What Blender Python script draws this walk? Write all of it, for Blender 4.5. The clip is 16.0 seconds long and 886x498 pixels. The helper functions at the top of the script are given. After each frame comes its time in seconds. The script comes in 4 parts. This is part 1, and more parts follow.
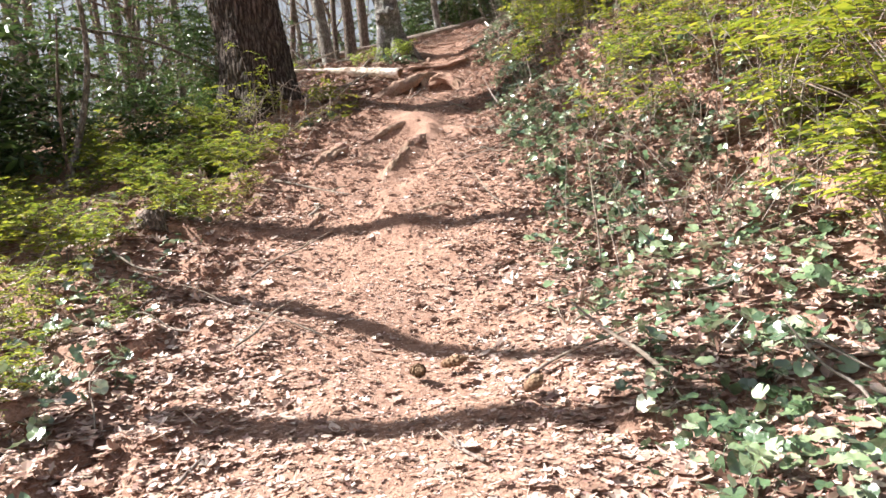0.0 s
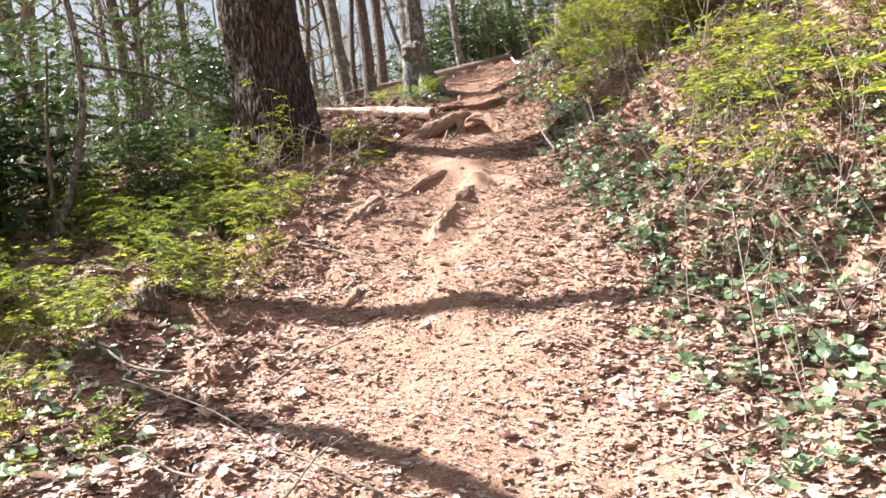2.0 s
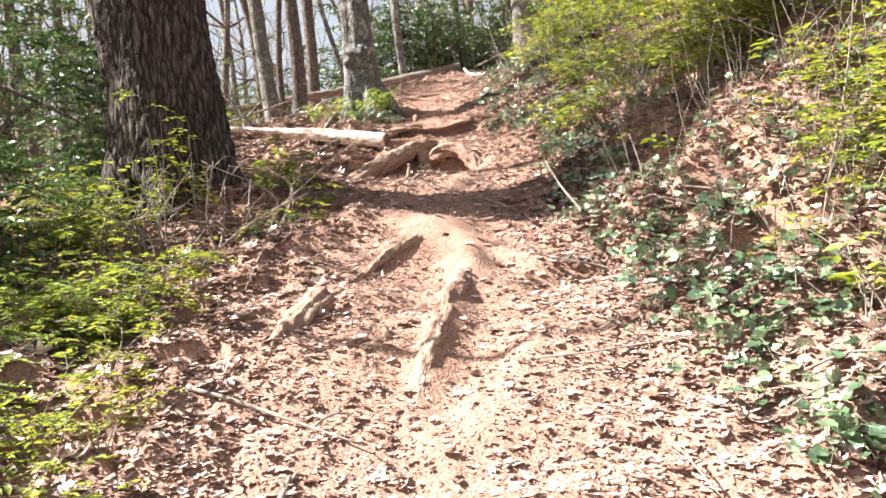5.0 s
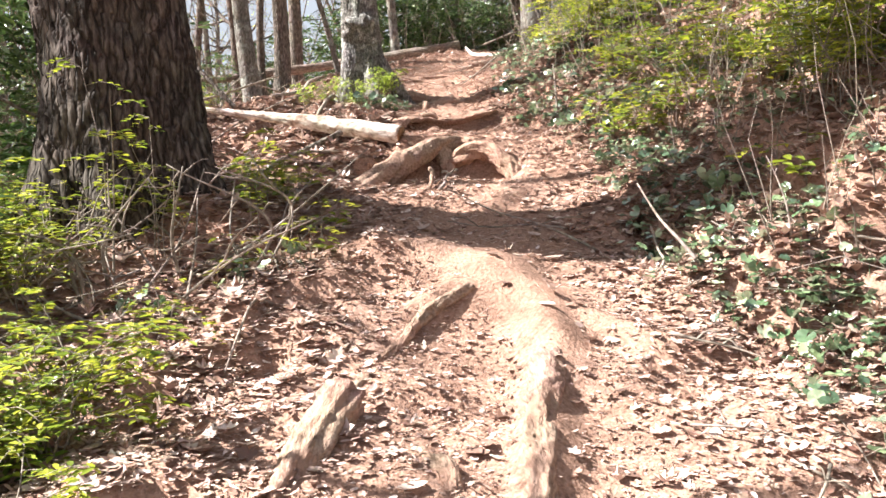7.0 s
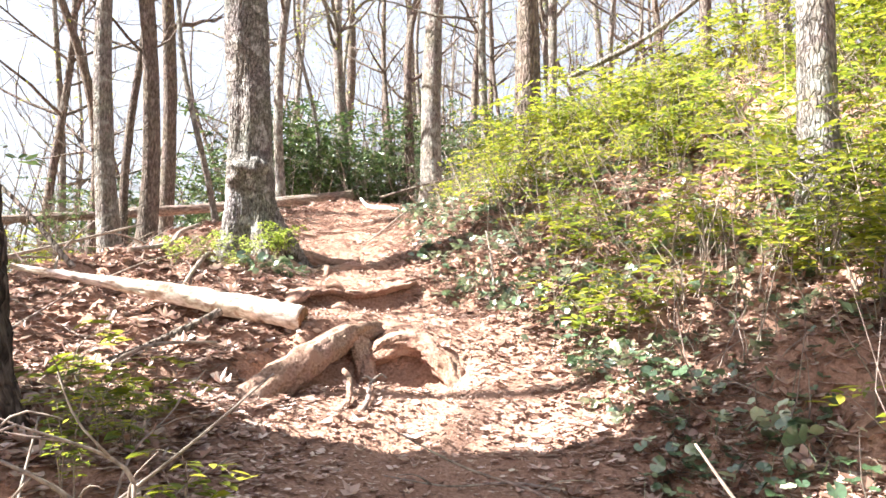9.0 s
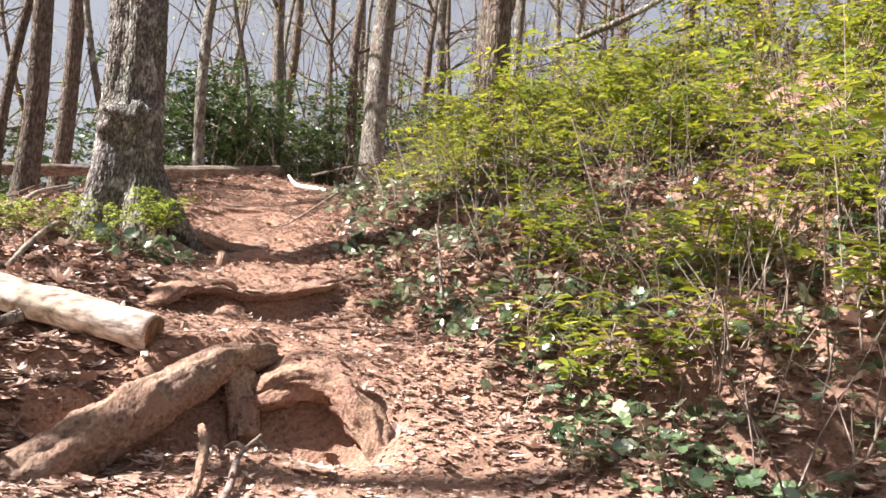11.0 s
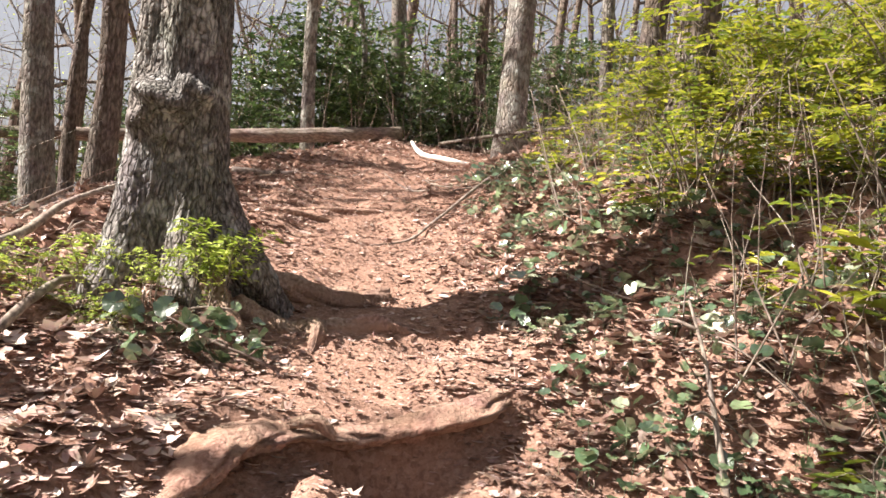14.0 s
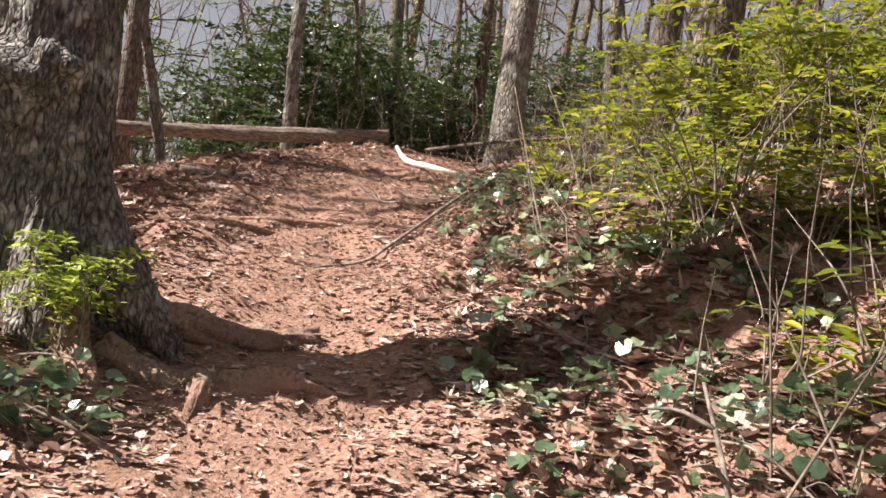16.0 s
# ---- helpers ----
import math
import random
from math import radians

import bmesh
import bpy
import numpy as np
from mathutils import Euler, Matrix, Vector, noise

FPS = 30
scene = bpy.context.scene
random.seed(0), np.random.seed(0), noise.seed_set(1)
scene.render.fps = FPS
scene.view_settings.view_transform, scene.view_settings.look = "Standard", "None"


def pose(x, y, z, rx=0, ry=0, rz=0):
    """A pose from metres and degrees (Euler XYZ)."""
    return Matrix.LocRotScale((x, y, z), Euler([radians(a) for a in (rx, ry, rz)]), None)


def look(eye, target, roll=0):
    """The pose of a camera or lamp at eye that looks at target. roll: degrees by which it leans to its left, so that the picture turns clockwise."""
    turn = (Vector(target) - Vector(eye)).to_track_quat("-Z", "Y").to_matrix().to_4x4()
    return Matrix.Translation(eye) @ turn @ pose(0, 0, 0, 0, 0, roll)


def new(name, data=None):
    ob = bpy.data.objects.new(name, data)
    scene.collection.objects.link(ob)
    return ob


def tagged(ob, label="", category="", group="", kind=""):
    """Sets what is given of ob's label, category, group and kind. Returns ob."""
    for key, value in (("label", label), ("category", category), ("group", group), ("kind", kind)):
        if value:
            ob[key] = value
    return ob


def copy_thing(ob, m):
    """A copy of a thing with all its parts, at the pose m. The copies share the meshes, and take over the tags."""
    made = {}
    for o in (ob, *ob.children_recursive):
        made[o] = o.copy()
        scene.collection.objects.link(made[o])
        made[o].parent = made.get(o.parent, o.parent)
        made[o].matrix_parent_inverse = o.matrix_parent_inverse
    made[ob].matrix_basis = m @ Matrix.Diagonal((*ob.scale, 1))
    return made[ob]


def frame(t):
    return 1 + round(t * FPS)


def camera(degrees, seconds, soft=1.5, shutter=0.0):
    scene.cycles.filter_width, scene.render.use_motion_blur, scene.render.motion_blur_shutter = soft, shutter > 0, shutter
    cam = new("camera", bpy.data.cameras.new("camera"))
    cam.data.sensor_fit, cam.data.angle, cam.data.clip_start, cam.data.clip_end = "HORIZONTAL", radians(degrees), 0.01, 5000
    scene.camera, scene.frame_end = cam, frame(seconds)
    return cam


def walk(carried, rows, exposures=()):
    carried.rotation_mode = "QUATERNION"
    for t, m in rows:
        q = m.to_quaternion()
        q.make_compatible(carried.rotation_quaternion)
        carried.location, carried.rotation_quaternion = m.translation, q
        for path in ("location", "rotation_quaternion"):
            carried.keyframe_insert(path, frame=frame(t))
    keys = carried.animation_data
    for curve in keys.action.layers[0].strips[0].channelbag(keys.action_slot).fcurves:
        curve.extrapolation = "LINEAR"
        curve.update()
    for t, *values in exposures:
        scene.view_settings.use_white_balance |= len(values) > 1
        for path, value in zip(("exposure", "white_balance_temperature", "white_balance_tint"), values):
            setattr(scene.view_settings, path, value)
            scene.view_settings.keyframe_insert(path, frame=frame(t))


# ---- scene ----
cam = camera(58.3, 16.0, soft=1.6)
PATH = [
    (0, (0.037, 0.039, 1.268), (-0.01, 2.031, 1.098), -6.3),
    (0.5, (-0.099, 0.303, 1.34), (-0.156, 2.297, 1.201), -6.5),
    (1, (-0.201, 0.577, 1.333), (-0.257, 2.572, 1.201), -6.2),
    (1.5, (-0.223, 0.97, 1.487), (-0.277, 2.966, 1.381), -4.8),
    (2, (-0.34, 1.247, 1.522), (-0.394, 3.244, 1.44), -6.1),
    (2.5, (-0.455, 1.603, 1.611), (-0.442, 3.602, 1.548), -6.5),
    (3, (-0.475, 1.988, 1.728), (-0.445, 3.987, 1.732), -7.1),
    (3.5, (-0.49, 2.371, 1.721), (-0.378, 4.368, 1.717), -7.1),
    (3.7, (-0.54, 2.537, 1.786), (-0.422, 4.533, 1.786), -7.1),
    (5.8, (-0.699, 4.41, 2.253), (-0.521, 6.398, 2.127), -3.1),
    (6, (-0.721, 4.566, 2.312), (-0.531, 6.553, 2.189), -2.9),
    (6.5, (-0.862, 4.897, 2.336), (-0.661, 6.883, 2.209), -2.8),
    (7, (-0.974, 5.226, 2.399), (-0.754, 7.208, 2.253), -2.4),
    (7.5, (-1.008, 5.648, 2.493), (-0.773, 7.629, 2.345), -2.3),
    (8, (-1.102, 6.066, 2.513), (-0.76, 8.031, 2.356), -1.9),
    (8.5, (-1.121, 6.44, 2.626), (-0.62, 8.376, 2.631), -1.0),
    (9, (-1.065, 6.814, 2.776), (-0.518, 8.727, 2.981), -0.4),
    (9.5, (-1.12, 7.14, 2.803), (-0.542, 9.04, 3.041), 0.4),
    (10, (-1.046, 7.496, 2.847), (-0.362, 9.363, 3.056), 3.6),
    (10.2, (-0.966, 7.618, 2.866), (-0.276, 9.484, 3.075), 3.4),
    (12.3, (-0.348, 9.582, 3.269), (0.358, 11.449, 3.382), 5.1),
    (12.5, (-0.368, 9.74, 3.344), (0.224, 11.648, 3.439), 5.7),
    (13, (-0.411, 9.976, 3.501), (0.174, 11.889, 3.54), 4.4),
    (13.5, (-0.4, 10.214, 3.522), (0.12, 12.145, 3.555), 4.4),
    (14, (-0.4, 10.37, 3.643), (0.04, 12.321, 3.66), 5.1),
    (14.5, (-0.376, 10.502, 3.651), (0.064, 12.451, 3.558), 5.6),
    (15, (-0.254, 10.651, 3.637), (0.191, 12.598, 3.527), 5.6),
    (15.5, (-0.126, 10.837, 3.678), (0.319, 12.784, 3.579), 5.8),
    (16, (-0.035, 11.098, 3.763), (0.397, 13.05, 3.799), 7.6),
]
EXPOSURES = [(0, 1.89, 6270, 10), (3.5, 2.31, 6270, 10), (7, 2.36, 6270, 10), (8, 2.28, 6270, 11), (8.5, 2.75, 6300, 11), (9, 2.91, 6320, 11), (9.5, 2.77, 6320, 11), (10, 2.36, 6370, 12), (12.5, 1.81, 6690, 16), (14, 1.86, 6690, 15), (15, 2.02, 6690, 16), (16, 1.41, 6740, 17)]
walk(cam, [(t, look(eye, target, roll)) for t, eye, target, roll in PATH], EXPOSURES)

# ---- light ----
SUN_UP, SUN_TURN = 47, 11
world = bpy.data.worlds.new("sky")
scene.world = world
world.use_nodes = True
sky = world.node_tree.nodes.new("ShaderNodeTexSky")
sky.sky_type, sky.sun_disc, sky.sun_elevation, sky.sun_rotation = "NISHITA", False, radians(SUN_UP), radians(270 + SUN_TURN)
sky.air_density, sky.dust_density, sky.ozone_density = 1.0, 5.0, 0.7
back = world.node_tree.nodes["Background"]
back.inputs["Strength"].default_value = 0.043
haze = world.node_tree.nodes.new("ShaderNodeMix")
haze.data_type = "RGBA"
haze.inputs[0].default_value, haze.inputs[7].default_value = 0.6, (4.0, 4.05, 4.15, 1)
world.node_tree.links.new(sky.outputs["Color"], haze.inputs[6])
world.node_tree.links.new(haze.outputs[2], back.inputs["Color"])
sun = new("sun", bpy.data.lights.new("sun", "SUN"))
sun.data.energy, sun.data.angle, sun.data.color = 5.0, radians(0.53), (1.0, 0.95, 0.88)
flat_reach = 20 * math.cos(radians(SUN_UP))
sun.matrix_world = look((-flat_reach * math.cos(radians(SUN_TURN)), 8 + flat_reach * math.sin(radians(SUN_TURN)), 20 * math.sin(radians(SUN_UP))), (0, 8, 0))

# ---- materials ----
def surface(name, roughness=0.8, specular=0.3):
    m = bpy.data.materials.new(name)
    m.use_nodes = True
    n, l = m.node_tree.nodes, m.node_tree.links
    b = n["Principled BSDF"]
    b.inputs["Roughness"].default_value, b.inputs["Specular IOR Level"].default_value = roughness, specular
    return m, n, l, b


def ramp(n, stops, smooth=True):
    r = n.new("ShaderNodeValToRGB")
    r.color_ramp.interpolation = "LINEAR" if smooth else "CONSTANT"
    e = r.color_ramp.elements
    while len(e) < len(stops):
        e.new(0.5)
    for k, (p, c) in enumerate(stops):
        e[k].position, e[k].color = p, (*c, 1)
    return r


def noise_at(n, l, scale, detail=4, stretch=None, coords="Object", rough=0.6):
    tc = n.new("ShaderNodeTexCoord")
    out = tc.outputs[coords]
    if stretch:
        mp = n.new("ShaderNodeMapping")
        mp.inputs["Scale"].default_value = stretch
        l.new(out, mp.inputs["Vector"])
        out = mp.outputs["Vector"]
    t = n.new("ShaderNodeTexNoise")
    t.inputs["Scale"].default_value, t.inputs["Detail"].default_value, t.inputs["Roughness"].default_value = scale, detail, rough
    l.new(out, t.inputs["Vector"])
    return t


def blend(n, l, a, b, factor, kind="MIX"):
    m = n.new("ShaderNodeMix")
    m.data_type, m.blend_type = "RGBA", kind
    for value, socket in ((factor, m.inputs[0]), (a, m.inputs[6]), (b, m.inputs[7])):
        if isinstance(value, (int, float)):
            socket.default_value = value
        elif isinstance(value, tuple):
            socket.default_value = (*value, 1)
        else:
            l.new(value, socket)
    return m.outputs[2]


def bump(n, l, b, source, strength, distance):
    k = n.new("ShaderNodeBump")
    k.inputs["Strength"].default_value, k.inputs["Distance"].default_value = strength, distance
    l.new(source, k.inputs["Height"])
    l.new(k.outputs["Normal"], b.inputs["Normal"])


def bark(name, dark, mid, pale, stretch, scale, patch=None, depth=0.012, plate=None):
    m, n, l, b = surface(name, 0.9, 0.15)
    g = noise_at(n, l, scale, 8, stretch)
    big = noise_at(n, l, 3.0, 3)
    r = ramp(n, [(0.3, dark), (0.5, mid), (0.72, pale)])
    l.new(g.outputs["Fac"], r.inputs[0])
    col = blend(n, l, r.outputs[0], big.outputs["Color"], 0.18, "OVERLAY")
    if patch:
        p = noise_at(n, l, 7.0, 6)
        pr = ramp(n, [(0.54, (0, 0, 0)), (0.62, (1, 1, 1))])
        l.new(p.outputs["Fac"], pr.inputs[0])
        col = blend(n, l, col, patch, pr.outputs[0])
    tall = g.outputs["Fac"]
    if plate:
        v = n.new("ShaderNodeTexVoronoi")
        v.feature = "DISTANCE_TO_EDGE"
        v.inputs["Scale"].default_value = plate[0]
        mp = n.new("ShaderNodeMapping")
        mp.inputs["Scale"].default_value = (1, 1, plate[1])
        tc = n.new("ShaderNodeTexCoord")
        w = noise_at(n, l, 9, 3)
        l.new(blend(n, l, tc.outputs["Object"], w.outputs["Color"], 0.05, "ADD"), mp.inputs["Vector"])
        l.new(mp.outputs["Vector"], v.inputs["Vector"])
        fr = ramp(n, [(0.0, (0.16, 0.14, 0.13)), (0.07, (0.5, 0.48, 0.46)), (0.2, (1, 1, 1))])
        l.new(v.outputs["Distance"], fr.inputs[0])
        col = blend(n, l, col, fr.outputs[0], plate[2], "MULTIPLY")
        tall = blend(n, l, tall, fr.outputs[0], 0.65)
        depth = depth * 2.5
    l.new(col, b.inputs["Base Color"])
    bump(n, l, b, tall, 0.9, depth)
    return m


def soil():
    m, n, l, b = surface("soil_with_litter", 0.95, 0.1)
    v = n.new("ShaderNodeTexVoronoi")
    tc = n.new("ShaderNodeTexCoord")
    v.inputs["Scale"].default_value = 42
    w = noise_at(n, l, 18, 3)
    warp = blend(n, l, tc.outputs["Object"], w.outputs["Color"], 0.06, "ADD")
    l.new(warp, v.inputs["Vector"])
    sep = n.new("ShaderNodeSeparateColor")
    l.new(v.outputs["Color"], sep.inputs[0])
    r = ramp(n, [(0.0, (0.094, 0.0516, 0.0376)), (0.35, (0.24, 0.145, 0.11)), (0.7, (0.33, 0.215, 0.169)), (1.0, (0.41, 0.291, 0.244))])
    l.new(sep.outputs[0], r.inputs[0])
    fine = noise_at(n, l, 60, 6)
    fr = ramp(n, [(0.25, (0.126, 0.0697, 0.0498)), (0.5, (0.3, 0.181, 0.132)), (0.8, (0.43, 0.291, 0.226))])
    l.new(fine.outputs["Fac"], fr.inputs[0])
    big = noise_at(n, l, 1.6, 5)
    mr = ramp(n, [(0.28, (0.3, 0.3, 0.3)), (0.5, (0.92, 0.92, 0.92))])
    l.new(big.outputs["Fac"], mr.inputs[0])
    col = blend(n, l, r.outputs[0], fr.outputs[0], mr.outputs[0])
    l.new(col, b.inputs["Base Color"])
    bump(n, l, b, fine.outputs["Fac"], 0.8, 0.02)
    return m


def leaf(name, stops, roughness=0.55, through_light=0.0, specular=0.3, islands=True, vein=30, coat=0.0):
    """A leaf whose colour varies from one leaf to the next."""
    m, n, l, b = surface(name, roughness, specular)
    b.inputs["Coat Weight"].default_value, b.inputs["Coat Roughness"].default_value = coat, 0.22
    if islands:
        pick = n.new("ShaderNodeNewGeometry").outputs["Random Per Island"]
    else:
        pick = n.new("ShaderNodeObjectInfo").outputs["Random"]
    r = ramp(n, stops)
    l.new(pick, r.inputs[0])
    g = noise_at(n, l, vein, 3)
    col = blend(n, l, r.outputs[0], g.outputs["Color"], 0.22, "OVERLAY")
    l.new(col, b.inputs["Base Color"])
    bump(n, l, b, g.outputs["Fac"], 0.5, 0.006)
    if through_light:
        t = n.new("ShaderNodeBsdfTranslucent")
        l.new(col, t.inputs["Color"])
        x = n.new("ShaderNodeMixShader")
        x.inputs[0].default_value = through_light
        out = n["Material Output"]
        l.new(b.outputs[0], x.inputs[1])
        l.new(t.outputs[0], x.inputs[2])
        l.new(x.outputs[0], out.inputs["Surface"])
    return m


M_SOIL = soil()
M_PINE = bark("pine_bark", (0.022, 0.017, 0.014), (0.075, 0.058, 0.048), (0.18, 0.15, 0.13), (1, 1, 0.25), 34, plate=(20, 0.17, 0.85))
M_OAK = bark("oak_bark", (0.045, 0.038, 0.034), (0.185, 0.168, 0.152), (0.35, 0.33, 0.31), (1, 1, 0.5), 60, (0.4, 0.395, 0.37), depth=0.008, plate=(44, 0.35, 0.5))
M_GREY = bark("grey_bark", (0.07, 0.058, 0.048), (0.19, 0.168, 0.148), (0.34, 0.315, 0.285), (1, 1, 0.4), 34, (0.33, 0.335, 0.3), plate=(30, 0.25, 0.35))
M_BROWN = bark("brown_bark", (0.065, 0.05, 0.04), (0.16, 0.13, 0.108), (0.29, 0.245, 0.21), (1, 1, 0.4), 30, plate=(26, 0.25, 0.5))
M_TWIG = bark("twig_bark", (0.08, 0.06, 0.05), (0.22, 0.18, 0.15), (0.38, 0.33, 0.28), (1, 1, 1), 30, depth=0.003)
M_ROOT = bark("root_bark", (0.13, 0.08, 0.058), (0.28, 0.185, 0.14), (0.4, 0.295, 0.235), (1.8, 0.35, 1.8), 40, (0.3, 0.19, 0.14), depth=0.016)
M_EARTH = bark("earthy_root", (0.16, 0.09, 0.066), (0.3, 0.183, 0.139), (0.42, 0.29, 0.23), (1, 1, 1), 60, (0.36, 0.235, 0.175), depth=0.02)
M_PALE = bark("pale_wood", (0.17, 0.12, 0.09), (0.5, 0.43, 0.37), (0.74, 0.69, 0.63), (0.5, 2, 2), 16, (0.27, 0.19, 0.14), depth=0.008)
M_LOGWOOD = bark("weathered_log", (0.06, 0.045, 0.036), (0.155, 0.12, 0.1), (0.3, 0.25, 0.215), (0.6, 1.5, 1.5), 26, depth=0.006)
M_BARE = bark("bleached_wood", (0.45, 0.4, 0.36), (0.68, 0.63, 0.58), (0.82, 0.78, 0.74), (1, 1, 1), 12, depth=0.004)
M_CUT = bark("cut_wood", (0.1, 0.055, 0.03), (0.2, 0.11, 0.06), (0.3, 0.18, 0.1), (1, 1, 1), 30, depth=0.006)
M_CONE = bark("cone_scale", (0.06, 0.035, 0.022), (0.16, 0.09, 0.055), (0.33, 0.22, 0.15), (1, 1, 1), 50, depth=0.003)
DRY = [(0.0, (0.11, 0.0573, 0.0404)), (0.2, (0.27, 0.167, 0.129)), (0.5, (0.42, 0.296, 0.242)), (0.85, (0.56, 0.435, 0.371)), (1.0, (0.68, 0.573, 0.508))]
M_DRY = leaf("dry_leaf", DRY, 0.42, 0.12, 0.5)
# bank leaves: moist brown, darkened further to put the bank's shade into them
M_MOIST_SHADED = leaf("moist_shaded_leaf", [(0.0, (0.07, 0.036, 0.026)), (0.4, (0.18, 0.105, 0.078)), (0.8, (0.31, 0.205, 0.16)), (1.0, (0.5, 0.39, 0.33))], 0.36, 0.1, 0.5)
M_CRUMB = leaf("leaf_crumb", [(0.0, (0.14, 0.0812, 0.0592)), (0.35, (0.31, 0.201, 0.158)), (0.8, (0.44, 0.31, 0.254)), (1.0, (0.56, 0.43, 0.367))], 0.7, 0.0, 0.2)
M_DRY_ONE = leaf("dry_leaf_single", DRY, 0.5, 0.12, 0.45, islands=False)
M_SHRUB = leaf("spring_leaf", [(0.0, (0.08, 0.115, 0.02)), (0.35, (0.18, 0.22, 0.022)), (0.75, (0.32, 0.34, 0.03)), (1.0, (0.45, 0.43, 0.06))], 0.45, 0.42)
M_SHRUB_DEEP = leaf("green_leaf", [(0.0, (0.04, 0.075, 0.015)), (0.5, (0.17, 0.235, 0.03)), (1.0, (0.4, 0.46, 0.06))], 0.4, 0.42)
M_FRESH = leaf("fresh_leaf", [(0.0, (0.14, 0.2, 0.03)), (0.5, (0.33, 0.42, 0.06)), (1.0, (0.55, 0.62, 0.16))], 0.45, 0.4)
# both galax leaves: the palest stops put glossy sheen into the colour
M_GALAX = leaf("galax_leaf", [(0.0, (0.035, 0.065, 0.032)), (0.5, (0.09, 0.15, 0.07)), (0.78, (0.21, 0.28, 0.14)), (1.0, (0.42, 0.47, 0.33))], 0.3, 0.15, 0.8, islands=False, vein=5, coat=1.0)
M_CARPET = leaf("galax_carpet_leaf", [(0.0, (0.035, 0.065, 0.032)), (0.5, (0.09, 0.15, 0.07)), (0.78, (0.21, 0.28, 0.14)), (1.0, (0.42, 0.47, 0.33))], 0.3, 0.15, 0.8, vein=70, coat=1.0)
M_LAUREL = leaf("laurel_leaf", [(0.0, (0.03, 0.06, 0.02)), (0.6, (0.065, 0.115, 0.035)), (1.0, (0.15, 0.21, 0.06))], 0.3, 0.2, 0.5)
M_NEEDLE = leaf("needle", [(0.0, (0.04, 0.08, 0.03)), (0.6, (0.09, 0.15, 0.05)), (1.0, (0.18, 0.24, 0.08))], 0.5, 0.25)


# ---- mesh helpers ----
def mesh(name, verts, faces, material, smooth=True):
    """A mesh out of arrays; all faces have the same number of corners."""
    verts, faces = np.asarray(verts, np.float32), np.asarray(faces, np.int32)
    me = bpy.data.meshes.new(name)
    count, k = faces.shape
    me.vertices.add(len(verts))
    me.vertices.foreach_set("co", verts.ravel())
    me.loops.add(count * k)
    me.loops.foreach_set("vertex_index", faces.ravel())
    me.polygons.add(count)
    me.polygons.foreach_set("loop_start", np.arange(0, count * k, k, dtype=np.int32))
    me.polygons.foreach_set("use_smooth", np.full(count, smooth))
    me.materials.append(material)
    me.update(calc_edges=True)
    me.validate()
    return me


def part(name, data, parent, label=""):
    ob = new(name, data)
    ob.parent = parent
    return tagged(ob, label)


def empty(name, x, y, z, label, category, group=""):
    ob = new(name)
    ob.location = (x, y, z)
    ob.empty_display_size = 0.1
    return tagged(ob, label, category, group)


class Heap:
    """Gathers pieces into one mesh."""
    def __init__(self):
        self.v, self.f, self.n = [], [], 0

    def add(self, verts, faces):
        self.v.append(np.asarray(verts, float))
        self.f.append(np.asarray(faces, int) + self.n)
        self.n += len(verts)

    def mesh(self, name, material, smooth=True):
        return mesh(name, np.concatenate(self.v), np.concatenate(self.f), material, smooth)


def tube(points, radii, sides=8, swell=None, closed=True):
    """A tapering tube along points. swell(turn, along) gives a radial offset in metres."""
    p, r = np.asarray(points, float), np.asarray(radii, float)
    if closed:
        p = np.vstack([p[:1], p, p[-1:]])
        r = np.concatenate([[0.001], r, [0.001]])
    t = np.gradient(p[1:-1] if closed else p, axis=0)
    if closed:
        t = np.vstack([t[:1], t, t[-1:]])
    t /= np.maximum(np.linalg.norm(t, axis=1, keepdims=True), 1e-9)
    side = np.array((1.0, 0, 0)) if abs(t[len(t) // 2][0]) < 0.8 else np.array((0, 1.0, 0))
    a = side - t * (t @ side)[:, None]
    a /= np.maximum(np.linalg.norm(a, axis=1, keepdims=True), 1e-9)
    b = np.cross(t, a)
    turn = np.linspace(0, 2 * np.pi, sides, endpoint=False)
    rad = np.repeat(r[:, None], sides, 1)
    if swell is not None:
        along = np.concatenate([[0], np.cumsum(np.linalg.norm(np.diff(p, axis=0), axis=1))])
        off = swell(turn[None, :], along[:, None])
        if closed:
            off[0], off[-1] = 0, 0
        rad = rad + off
    v = p[:, None] + rad[..., None] * (np.cos(turn)[None, :, None] * a[:, None] + np.sin(turn)[None, :, None] * b[:, None])
    i, j = np.meshgrid(np.arange(len(p) - 1), np.arange(sides), indexing="ij")
    k = (j + 1) % sides
    f = np.stack([i * sides + j, i * sides + k, (i + 1) * sides + k, (i + 1) * sides + j], -1).reshape(-1, 4)
    return v.reshape(-1, 3), f


def bent(points, count):
    """A smooth line through a few points."""
    p = np.asarray(points, float)
    s = np.concatenate([[0], np.cumsum(np.linalg.norm(np.diff(p, axis=0), axis=1))])
    m = np.gradient(p, s, axis=0)
    q = np.linspace(0, s[-1], count)
    i = np.clip(np.searchsorted(s, q, "right") - 1, 0, len(s) - 2)
    h = (s[i + 1] - s[i])[:, None]
    u = ((q - s[i])[:, None]) / h
    return (2 * u**3 - 3 * u**2 + 1) * p[i] + (u**3 - 2 * u**2 + u) * h * m[i] + (3 * u**2 - 2 * u**3) * p[i + 1] + (u**3 - u**2) * h * m[i + 1]


